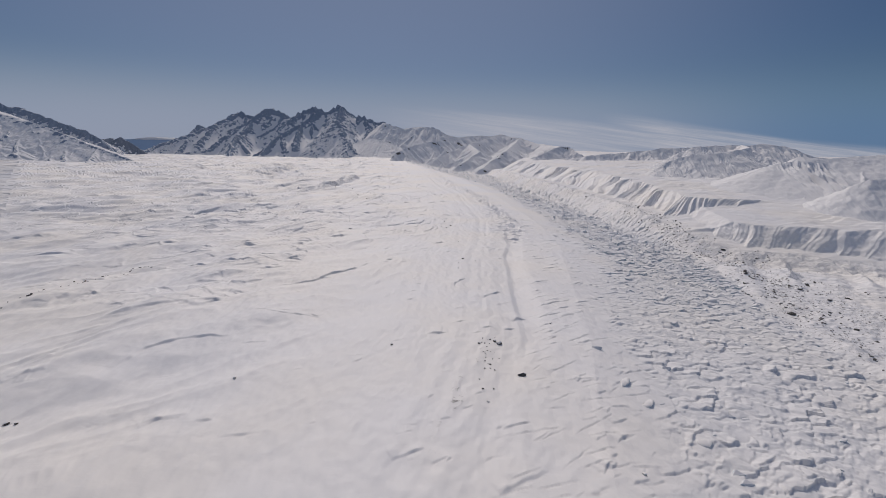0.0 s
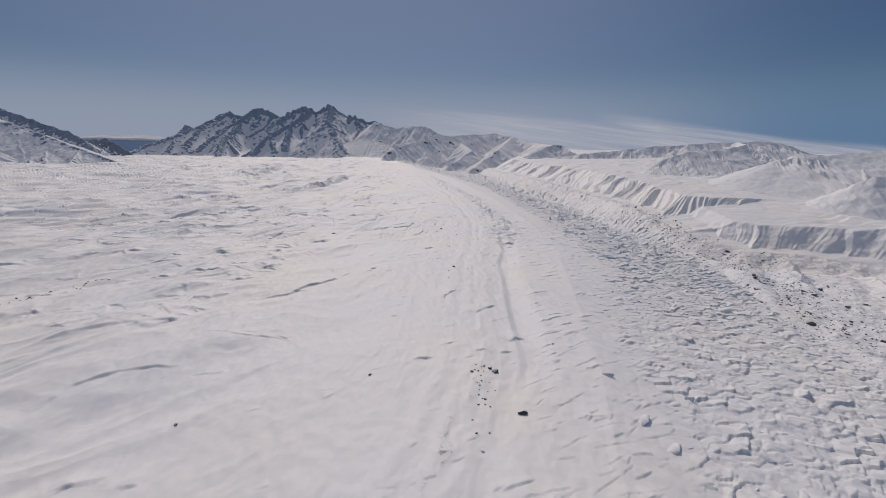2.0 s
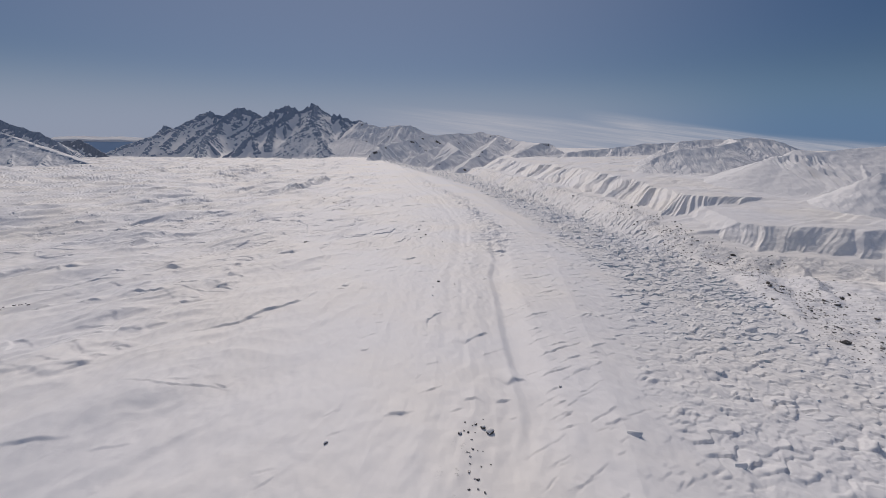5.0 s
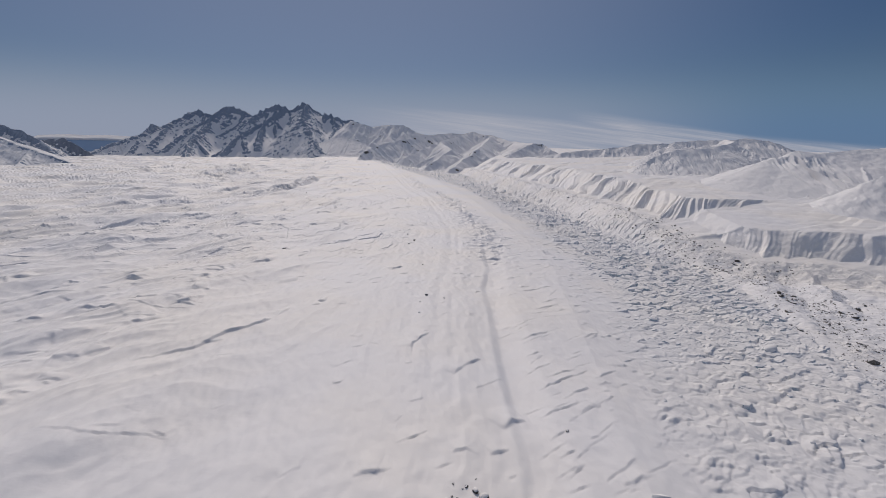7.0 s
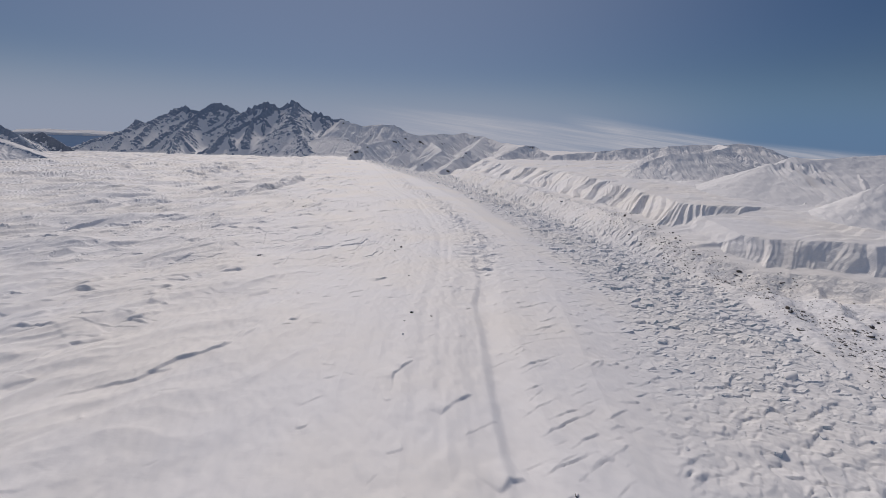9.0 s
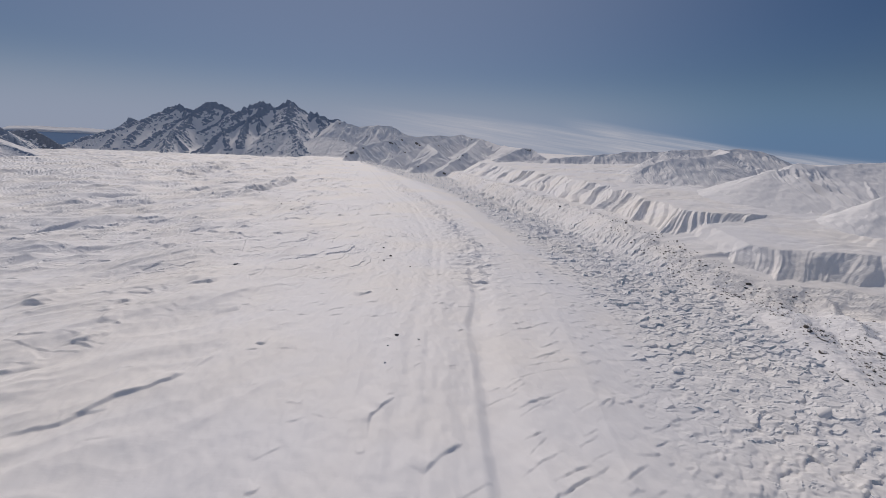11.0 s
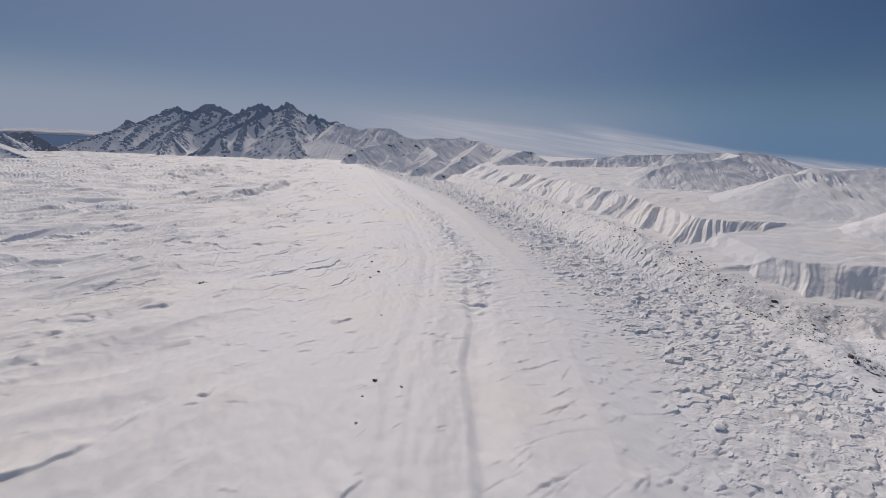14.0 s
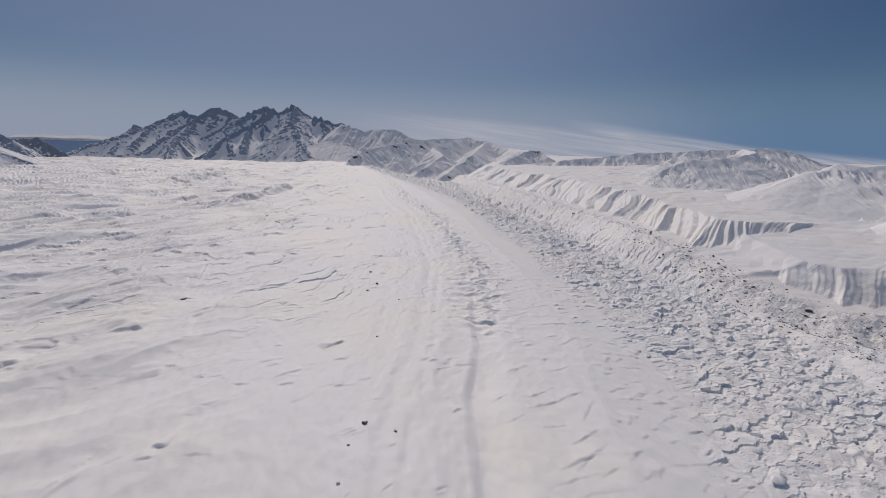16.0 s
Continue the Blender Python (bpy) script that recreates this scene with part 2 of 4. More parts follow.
def rubble_right(y):
    return line(y, (0, 240), (224, 250), (296, 250), (340, 246), (400, 257), (433, 267), (500, 276), (600, 275), (694, 266), (893, 234), (1033, 214), (1299, 160), (1908, 62), (2134, 10), (3000, -190), (4800, -740))


FOOT = ((0, 1500), (430, 820), (490, 680), (540, 540), (570, 440), (580, 352), (640, 322), (700, 308), (800, 298), (950, 290), (1300, 212), (1500, 190), (2200, 80), (3000, -80), (4800, -560))


def foot_line(y):
    return line(y, *FOOT)


def past_foot(x, y):
    """Distance beyond the foot of the valley side; less than nought on the ice."""
    best = np.full(x.shape, 1e9)
    for (ay, ax), (by, bx) in zip(FOOT, FOOT[1:]):
        t = np.clip(((x - ax) * (bx - ax) + (y - ay) * (by - ay)) / ((bx - ax) ** 2 + (by - ay) ** 2), 0, 1)
        best = np.minimum(best, (x - ax - t * (bx - ax)) ** 2 + (y - ay - t * (by - ay)) ** 2)
    return np.sign(x - foot_line(y)) * np.sqrt(best)


def teeth(p, k, seed):
    """A row of uneven teeth along p: each climbs over its share k, then drops off."""
    p = p + 0.45 * grad(p * 0.6, p * 0 + 0.37, seed + 5)
    i = np.floor(p)
    f = p - i
    return np.where(f < k, f / k, (1 - f) / (1 - k)) * (0.1 + 0.9 * hashed(i, i * 0, seed))


def broad(x, y):
    """The valley's large form, without its small relief."""
    long = 3 - 0.026 * np.maximum(0, y - 350)
    u = x - crown_line(y)
    right = -0.155 * np.clip(u - 15, 0, 175) - 0.03 * np.clip(u - 190, 0, 60)
    left = -0.06 * np.clip(-u - 230, 0, 420)
    z = long + right + left
    # bluffs and benches of the valley side, cut into slanting ribs that are steep on their shaded side
    v = past_foot(x, y)
    on = v > -190
    if not on.any():
        return z
    out, x, y, v, z = z, x[on], y[on], v[on], z[on]
    along = y - 0.9 * x + 22 * fbm(x / 130, y / 130, 2, 71) + 1.6 * fbm(x / 30, y / 30, 2, 72)
    zf = line(y, (0, -58), (430, -50), (520, -36), (590, -25), (700, -10), (800, -7), (950, -13), (1300, -16), (2200, -50), (3000, -78), (4800, -120))
    rib = teeth(-(along - 230) / 78 - 0.008 * v, 0.62, 61)
    flute = teeth(-along / 31 + 0.5 * rib + 0.008 * v, 0.4, 64)
    groove = teeth(-along / 8.5, 0.6, 67)
    # the near bluff: its steep face, and the smooth fan of snow that it is cut from
    fan = line(x, (200, -36), (300, -18), (338, -13), (364, -1.5), (400, 0), (450, 1), (600, 4), (900, 12), (1500, 25)) + 0.075 * (y - 640)
    fan = fan + 0.5 * fbm(x / 30, y / 30, 3, 70) + 1.8 * (teeth((along + 0.5 * x) / 24 + 0.4 * fbm(x / 40, y / 40, 2, 86), 0.7, 85) - 0.3) * smooth(fbm(x / 70, y / 70, 2, 87), -0.3, 0.3)
    cut = 28 * (rib - 0.4) + 10 * (flute - 0.3) + 1.6 * (groove - 0.3) + 3.0 * fbm(x / 24, y / 24, 3, 80, 0.6)
    face = zf + (0.50 + 0.16 * fbm(x / 90, y / 90, 2, 88)) * np.maximum(v - 4 + cut, 0) + 150 * smooth(y, 640, 720)
    lower = fan - 0.5 * np.logaddexp(0, (fan - face) / 0.5)
    # the far bluffs: a long west side, and a south side that turns away behind the fan
    past_west = (x - line(y, (600, 300), (720, 303), (800, 298), (950, 290), (1300, 212), (1500, 190), (2200, 80), (3000, -80), (4800, -560))) * 0.97
    past_south = (y - line(x, (290, 712), (350, 722), (430, 748), (520, 795), (700, 830), (1200, 850))) * 0.95
    far_v = np.minimum(past_west, past_south)
    south = smooth(past_west - past_south, -15, 15)
    lower = lower + (zf - lower) * (1 - south) * smooth(y, 690, 760)
    size = line(y, (700, 1.0), (950, 1.15), (1300, 1.4), (3000, 2.2))
    rib = teeth(-(along - 230) / (36 * size), 0.6, 89)
    flute = teeth(-along / (14 * size) + 0.3 * rib, 0.55, 90)
    notchy = 0.4 + 0.6 * smooth(fbm(x / 130, y / 130, 2, 73), -0.4, 0.15)
    cut = notchy * size * (25 * (rib - 0.45) + 10 * (flute - 0.3) + 3.5 * (teeth(-along / (6.5 * size), 0.6, 92) - 0.3)) + 1.8 * fbm(x / 24, y / 24, 3, 81, 0.6)
    up = np.clip(far_v - 22, 0, 900)
    top = line(y, (700, 16), (760, 18), (800, 15), (950, 15), (1300, 18), (2200, -10), (3000, -28), (4800, -60)) - 5 * smooth(x, 430, 560) * smooth(900 - y, 0, 100)
    ledge = teeth(-along / 58 + 0.2 * fbm(x / 60, y / 60, 2, 74), 0.8, 66)
    bench = 0.046 * up + (3.2 * fbm(x / 210, y / 210, 4, 77, 0.55) + 2.8 * (ledge - 0.4) * smooth(fbm(x / 110, y / 110, 2, 78), -0.25, 0.3) + 0.5 * fbm(x / 14, y / 14, 3, 70)) * smooth(up, 0, 60)
    bench = bench + 4.5 * smooth(up + 30 * fbm(x / 60, y / 60, 3, 79), 150, 168) * smooth(1000 - y, 0, 200)
    climb = lower + line(y, (700, 0.52), (950, 0.5), (1300, 0.46), (3000, 0.42)) * np.maximum(far_v - 3 + cut, 0)
    upper = top + bench
    side = np.where(climb > lower + 1e-6, upper - 0.4 * np.logaddexp(0, (upper - climb) / 0.4), lower)
    low = 13 * smooth(720 - y, 0, 220)
    terrace = smooth(v + 8 * fbm(x / 40, y / 40, 3, 76), -85, 5)
    side = side - low * (1 - terrace) + 1.0 * fbm(x / 30, y / 30, 3, 75) * smooth(v, -90, -40)
    # low ribbed slope under the bluffs
    apron = 5.5 * (teeth(-(0.5 * y - x) / 38 + 0.15 * fbm(x / 30, y / 30, 2, 84), 0.6, 83) - 0.3) * smooth(v, -185, -120) * smooth(-v, 8, 50) * smooth(610 - y, 0, 60)
    out[on] = z + (side - z) * smooth(v, -88, -30) + apron
    return out


# ---- the sheet of ground ----
def sheet_rows():
    ys, y = [-4800.0, -2500.0, -1200.0, -500.0, -200.0], -120.0
    while y < 4850:
        ys.append(y)
        y += 2.0 if y < 95 else 0.58 if y < 450 else max(0.58, 0.0085 * (y - 382))
    return np.array(ys)


YS = sheet_rows()
S = np.concatenate([np.linspace(-1, 0, 540)[:-1], np.linspace(0, 1, 570)])
SHAPE = np.where(S < 0, 0.46 * S - 0.54 * np.abs(S) ** 2.6, 0.58 * S + 0.42 * np.abs(S) ** 2.2)
TAIL = np.array([1.25, 1.8, 3.2, 6.0, 12.0])


def half_width(y):
    return 95 + 1.16 * np.maximum(y, 0) * np.clip((4900 - y) / 4900 + 0.45, 0.6, 1)


def sheet_grid():
    xs = np.concatenate([-TAIL[::-1], SHAPE, TAIL])
    half = half_width(YS)
    x = half[:, None] * xs[None, :]
    # beyond the fine part the sheet runs out to one straight edge
    outer = np.abs(xs) > 1
    k = (np.abs(xs[outer]) - 1) / 11.0
    x[:, outer] = np.sign(xs[outer]) * (half[:, None] + np.maximum(0, 4850 - half)[:, None] * k[None, :] ** 1.3)
    return x, np.repeat(YS[:, None], x.shape[1], axis=1)


GX, GY = sheet_grid()
GZ = broad(GX, GY)


def relief():
    """Waves, hollows, troughs, broken ice and moraine on the broad form."""
    x, y = GX, GY
    tl, rl, rr = trough_line(y), rubble_left(y), rubble_right(y)
    ft = foot_line(y)
    z = np.zeros(x.shape)
    wob = 9 * fbm(x / 55, y / 90, 3, 5)
    in_rubble = smooth(x - rl + wob, -6, 16) * smooth(rr - x + 0.6 * wob, -4, 14)
    moraine = smooth(x - rr + 0.5 * wob, -8, 10) * smooth(ft - x, -6, 40)
    left = smooth(tl - 40 - x, 0, 190)
    on_ice = smooth(ft - x, -5, 25)
    # gentle swell, drawn out along the flow
    a = math.radians(14)
    fx, fy = (x - tl) * math.cos(a) + y * math.sin(a), -(x - tl) * math.sin(a) + y * math.cos(a)
    z += 0.45 * fbm(fx / 26, fy / 95, 3, 11) * on_ice
    z += 0.24 * fbm(fx / 5.5, fy / 9, 2, 12) * on_ice * smooth(900 - y, 0, 400)
    z += 0.30 * (ridged((x - tl) / 13 + 0.3 * fbm(x / 40, y / 90, 2, 14), y / 170, 2, 13) - 0.5) * smooth(tl + 20 - x, 0, 30) * on_ice
    # hummocks and drifts of the outer ice
    b = math.radians(-40)
    hx, hy = x * math.cos(b) + y * math.sin(b), -x * math.sin(b) + y * math.cos(b)
    drift = ridged(hx / 34 + 0.5 * fbm(x / 70, y / 110, 2, 22), hy / 130, 2, 21)
    z += left * (5.5 * fbm(hx / 60, hy / 150, 2, 25) + 3.0 * (drift - 0.5))
    z += left * 1.3 * (ridged(hx / 16 + 0.4 * fbm(x / 30, y / 50, 2, 24), hy / 75, 2, 23) - 0.5) * smooth(fbm(x / 80, y / 110, 2, 26), -0.3, 0.4)
    rough_left = smooth(tl - 170 - x, 0, 260) * smooth(y, 200, 480)
    z += rough_left * (13.0 * (ridged(hx / 130 + 0.5 * fbm(x / 160, y / 240, 2, 29), hy / 420, 2, 28) - 0.5) + 4.2 * (ridged(hx / 40 + 0.5 * fbm(x / 60, y / 90, 2, 30), hy / 130, 2, 27, 0.5) - 0.5) * (0.4 + 0.9 * smooth(fbm(x / 120, y / 200, 2, 20), -0.3, 0.4)))
    z += smooth(tl - 60 - x, 0, 300) * smooth(y, 800, 1300) * 9.0 * (ridged(hx / 170 + 0.4 * fbm(x / 200, y / 260, 2, 39), hy / 520, 3, 38) - 0.5)
    # thin wind-cut plates with low scarps, far down the ice
    c = math.radians(38)
    px, py = x * math.cos(c) + y * math.sin(c) + 9 * fbm(x / 40, y / 40, 3, 15), -x * math.sin(c) + y * math.cos(c) + 9 * fbm(x / 40, y / 40, 3, 16)
    wide = 1 + 0.0009 * np.maximum(0, y - 450)
    for size, tall, seed in ((17, 0.8, 17), (7, 0.6, 19)):
        some = smooth(fbm(x / 90, y / 120, 3, seed + 70), -0.35, 0.25) * smooth(y, 340, 560) * smooth(rl - 8 - x, 0, 20)
        on = some > 0
        h1, h2, ux, uy, ua, ub = cells(px[on] / (1.7 * size * wide[on]), py[on] / (0.6 * size * wide[on]), seed)
        z[on] += (tall * wide * some * (0.35 + 0.65 * smooth(tl + 10 - x, 0, 220)))[on] * (-1.5 * uy * smooth(ub, 0.5, 0.95) + 0.12 * (ua - 0.5))
    # long furrows beside the trough
    d = x - tl + 1.2 * fbm(y / 130, x * 0 + 3.3, 2, 31)
    stronger = 1 + 0.5 * smooth(y, 290, 360)
    z += -2.6 * smooth(d, -5.2, 0.2) * (1 - smooth(d, 1.5, 17)) * (0.75 + 0.5 * fbm(y / 50, x * 0 + 8.1, 2, 32)) * smooth(y, 180, 235) * smooth(560 - y, 0, 110) - 0.4 * np.exp(-((d + 9) / 7) ** 2)
    z += 0.5 * np.exp(-((d + 22) / 9) ** 2) * (0.6 + 0.8 * fbm(x / 9, y / 16, 2, 33))
    for off, deep, wide in ((-34, -0.35, 4.0), (-41, 0.3, 6.0), (-62, 0.25, 9.0), (-25.5, -0.28, 2.4)):
        z += stronger * deep * np.exp(-((d - off) / wide) ** 2) * (0.75 + 0.4 * fbm(y / 45, x * 0 + off, 2, 34))
    # the row of snow heaps that follows the trough farther down
    heap = np.exp(-((d - 6) / 17) ** 2) * smooth(y, 420, 500)
    z += heap * 3.4 * (ridged(x / 17, y / 13, 2, 36, 0.5) - 0.35)
    # broken ice: tilted snow-covered blocks with slots between them
    on = in_rubble > 0
    bx, by = x[on], y[on]
    c = math.radians(34)
    rx, ry = bx * math.cos(c) + by * math.sin(c), -bx * math.sin(c) + by * math.cos(c)
    rx, ry = rx + 2.2 * fbm(bx / 13, by / 13, 2, 41), ry + 2.2 * fbm(bx / 13, by / 13, 2, 43)
    grow = 1 + 0.0006 * np.maximum(0, by - 350)
    f1, f2, dx, dy, ra, rb = cells(rx / (11.0 * grow), ry / (6.4 * grow), 45)
    proud = smooth(rb, 0.35, 0.85)
    block = 0.7 * (ra - 0.5) - 2.9 * dy * proud + 1.4 * dx * (ra - 0.5) + 1.2 * smooth(rb, 0.8, 0.84) * ra
    slot = -0.7 * np.exp(-((f2 - f1) / 0.08) ** 2) * (ra > 0.7)
    g1, g2, ex, ey, qa, qb = cells(rx / (4.6 * grow), ry / (3.2 * grow), 52)
    small = -1.7 * ey * smooth(qb, 0.5, 0.95) + 0.9 * ex * (qa - 0.5) + 0.6 * smooth(qb, 0.86, 0.9) * qa
    h1, h2, ix, iy, ja, jb = cells(rx / (2.3 * grow), ry / (1.7 * grow), 59)
    tiny = -1.4 * iy * smooth(jb, 0.4, 0.9) + 1.0 * ix * (ja - 0.5)
    pillow = 1.0 * fbm(rx / 14, ry / 10, 3, 55)
    calm = 0.35 + 0.75 * smooth(fbm(bx / 40, by / 55, 3, 57), -0.35, 0.35)
    broken = 0.3 + 0.7 * smooth(fbm(bx / 18, by / 18, 2, 56), -0.3, 0.3)
    deep = 0.74 + 0.5 * smooth(by, 280, 600) + 0.7 * smooth(by, 600, 1300)
    ramp = 0.45 + 0.55 * smooth(bx - rl[on], 0, 55)
    z[on] += in_rubble[on] * grow * deep * ramp * (calm * (0.62 * block + 0.75 * slot) + 0.7 * broken * small + 0.26 * tiny + 1.0 * pillow)
    # moraine: lumpy, half under the snow
    lump = fbm(x / 17, y / 17, 4, 58, 0.6)
    z += moraine * (1 + 1.3 * smooth(y, 500, 1200)) * (1.1 * lump + 0.7 * ridged(x / 9, y / 9, 2, 59) - 0.4)
    crest = np.exp(-((x - rr - 8) / 12) ** 2) * smooth(ft - x, 0, 30)
    z += (3.0 - 1.8 * smooth(y, 500, 800)) * crest * (0.7 + 0.6 * fbm(x / 30, y / 50, 2, 62))
    # grey debris ridge out on the ice; its dark side is debris and painted shade
    debris_shade = np.zeros(x.shape)
    for ax, ay, bx, by, w, h in ((-394, 975, -424, 1390, 13, 12), (-807, 1476, -1131, 2398, 30, 15)):
        t = np.clip(((x - ax) * (bx - ax) + (y - ay) * (by - ay)) / ((bx - ax) ** 2 + (by - ay) ** 2), 0, 1)
        dd = np.hypot(x - ax - t * (bx - ax), y - ay - t * (by - ay))
        off = (x - ax) * (by - ay) - (y - ay) * (bx - ax)
        e = np.clip(1.15 - dd / np.where(off > 0, 1.0 * w, 4.0 * w), 0, 1) * smooth(t, -0.02, 0.12) * smooth(1 - t, -0.02, 0.2)
        z += h * e * (0.75 + 0.45 * teeth(t * 19 + 0.3 * fbm(x / 25, y / 25, 2, 63), 0.6, 65) + 0.25 * fbm(x / 22, y / 22, 3, 65))
        debris_shade = np.maximum(debris_shade, smooth(e, 0.1, 0.45) * smooth(off / 400, -w * 0.8, 0))
    far = smooth(y, -130, -60)
    debris = 0.72 * moraine * smooth(rr + 150 - x, 0, 70) * (0.2 + 0.8 * smooth(fbm(x / 38, y / 38, 3, 67), -0.15, 0.5))
    debris = np.maximum(debris, debris_shade)
    # grit scattered along the line left of the trough
    grit = np.exp(-((d + 25) / 3.2) ** 2) * smooth(230 - y, 0, 60) * smooth(y, 100, 150)
    debris = np.maximum(debris, 0.75 * grit * smooth(fbm(x / 6, y / 12, 2, 68), -0.1, 0.5))
    edge = smooth(tl - 215 - x, 0, 200) * smooth(fbm(x / 60, y / 30, 3, 69), 0.25, 0.6) * smooth(y, 1300, 1800)
    debris = np.maximum(debris, 0.5 * edge)
    return z * far, debris * far, in_rubble * far


RELIEF, DEBRIS, ICY = relief()
GZ += RELIEF


def window(x0, x1, y0, y1):
    """Rows and columns of the sheet that cover a rectangle of the plan."""
    r0, r1 = np.searchsorted(YS, y0), np.searchsorted(YS, y1)
    r1 = max(r1, r0 + 1)
    lo, hi = GX[r0], GX[min(r1, len(YS) - 1)]
    c0 = min(np.searchsorted(lo, x0), np.searchsorted(hi, x0))
    c1 = max(np.searchsorted(lo, x1), np.searchsorted(hi, x1))
    return slice(r0, r1 + 1), slice(max(0, c0 - 1), c1 + 1)


def lip(points, height, back, slot=0.0, wide=0.7, sink=0.06):
    """A snow lip or crack along a plan line: the far side stands up, the near side falls away, with a slot at its foot."""
    pts = np.array(points, float)
    pad = 4 * back + 3
    rs, cs = window(pts[:, 0].min() - pad, pts[:, 0].max() + pad, pts[:, 1].min() - pad, pts[:, 1].max() + pad)
    x, y = GX[rs, cs], GY[rs, cs]
    if x.size == 0:
        return
    x, y = x + 0.3 * grad(x / 4.0, y / 4.0, 81), y + 0.4 * grad(x / 5.0, y / 5.0, 82)
    best, side, along = np.full(x.shape, 1e9), np.zeros(x.shape), np.zeros(x.shape)
    seg = np.hypot(*np.diff(pts, axis=0).T)
    start = np.concatenate([[0], np.cumsum(seg)])
    for k in range(len(seg)):
        (ax, ay), (bx, by) = pts[k], pts[k + 1]
        ux, uy = (bx - ax) / seg[k], (by - ay) / seg[k]
        t = np.clip((x - ax) * ux + (y - ay) * uy, 0, seg[k])
        d = np.hypot(x - ax - t * ux, y - ay - t * uy)
        s = (y - ay) * ux - (x - ax) * uy
        near = d < best
        best, side, along = np.where(near, d, best), np.where(near, s, side), np.where(near, start[k] + t, along)
    e = along / start[-1]
    taper = np.clip(4 * e * (1 - e), 0, 1) ** 0.6 * np.clip(1.3 - best / pad, 0, 1)
    taper = taper * (0.42 + 0.58 * smooth(grad(along / (1.4 * back + 2), along * 0 + 0.07 * pts[0, 0], 83), -0.35, 0.3))
    off = np.where(side > 0, best, -best)
    step = smooth(off, -2.2 * wide, 0.8 * wide) ** 1.6
    dz = height * taper * (step * np.exp(-np.maximum(off, 0) / (2.2 * back)) - sink * (1 - step) * np.exp(np.minimum(off, 0) / back))
    dz -= slot * taper * np.exp(-((off + 0.3 * wide) / wide) ** 2)
    GZ[rs, cs] += dz


# the larger cracks and drift lips, by their plan lines
def drift(points, tall, back, slot, wide):
    """One of the larger cracks or drift lips."""
    lip(points, 0.8 * min(tall, 1.5) + 0.3 * max(0, tall - 1.5), back, 0.4 * slot, (0.5 + 0.2 * min(tall, 2)) * wide)


drift([(-171, 153), (-170, 170), (-160, 182), (-136, 190)], 1.7, 6, 0.5, 0.7)
drift([(-126, 185), (-114, 190)], 1.1, 3, 0.6, 0.6)
drift([(-229, 205), (-217, 217), (-194, 230), (-179, 224)], 3.2, 10, 0.0, 1.4)
drift([(-180, 225), (-172, 240), (-175, 249)], 1.8, 4, 0.3, 0.8)
drift([(-153, 272), (-140, 281), (-126, 285), (-119, 301), (-105, 314), (-98, 340)], 2.6, 6, 0.4, 0.8)
drift([(-127, 289), (-116, 294)], 1.4, 4, 0.5, 0.7)
drift([(-240, 300), (-229, 336), (-205, 334), (-189, 322)], 2.6, 8, 0.0, 1.1)
drift([(-181, 291), (-184, 318), (-170, 326)], 2.4, 5, 0.4, 0.8)
drift([(-287, 221), (-283, 241), (-270, 250)], 2.2, 8, 0.0, 1.2)
drift([(-127, 116), (-122, 123), (-114, 126)], 1.3, 4, 0.4, 0.6)
drift([(-108, 122), (-102, 124)], 0.9, 3, 0.5, 0.6)
drift([(-94, 115), (-77, 121)], 0.5, 3, 0.2, 0.5)
drift([(-28, 112), (-23, 115), (-17, 119)], 1.2, 4, 0.6, 0.6)
drift([(-147, 84), (-139, 90), (-132, 93)], 1.4, 5, 0.0, 0.7)
drift([(-211, 136), (-207, 142), (-200, 147)], 1.8, 4, 0.3, 0.8)
drift([(2, 271), (7, 279), (15, 286)], 1.7, 3, 1.0, 0.7)
drift([(21, 236), (25, 241), (30, 243)], 1.8, 4, 0.8, 0.9)
drift([(10, 102), (18, 108), (27, 114)], 2.6, 4, 1.6, 0.9)
drift([(12, 134), (17, 136), (22, 139)], 1.0, 3, 0.6, 0.5)
drift([(-147, 505), (-132, 507), (-106, 523)], 1.6, 6, 0.3, 0.8)
drift([(-125, 430), (-140, 458), (-133, 471)], 1.5, 5, 0.0, 0.8)
drift([(-52, 427), (-43, 435)], 0.9, 3, 0.3, 0.6)
drift([(-100, 393), (-95, 397)], 1.0, 3, 0.3, 0.6)
drift([(-254, 537), (-233, 543), (-240, 573), (-230, 603)], 2.6, 8, 0.3, 1.1)
drift([(-177, 753), (-166, 777)], 2.0, 6, 0.3, 1.0)
drift([(-19, 286), (-20, 298), (-12, 311)], 1.4, 4, 0.4, 0.6)
drift([(-170, 488), (-163, 494), (-158, 493)], 1.8, 5, 0.3, 0.8)
drift([(-349, 610), (-333, 619), (-322, 617)], 2.8, 7, 0.4, 1.1)
drift([(-446, 344), (-430, 352), (-410, 361)], 5.0, 8, 0.6, 1.1)
drift([(-364, 390), (-352, 401), (-334, 387)], 5.0, 7, 0.8, 1.0)
drift([(-344, 398), (-330, 404)], 4.0, 6, 0.5, 1.0)
drift([(-582, 440), (-560, 447), (-538, 441)], 7.0, 12, 0.4, 1.4)
drift([(-300, 352), (-288, 366), (-268, 372)], 4.0, 7, 0.4, 1.0)
drift([(-262, 386), (-246, 398), (-232, 396)], 3.6, 7, 0.4, 1.0)

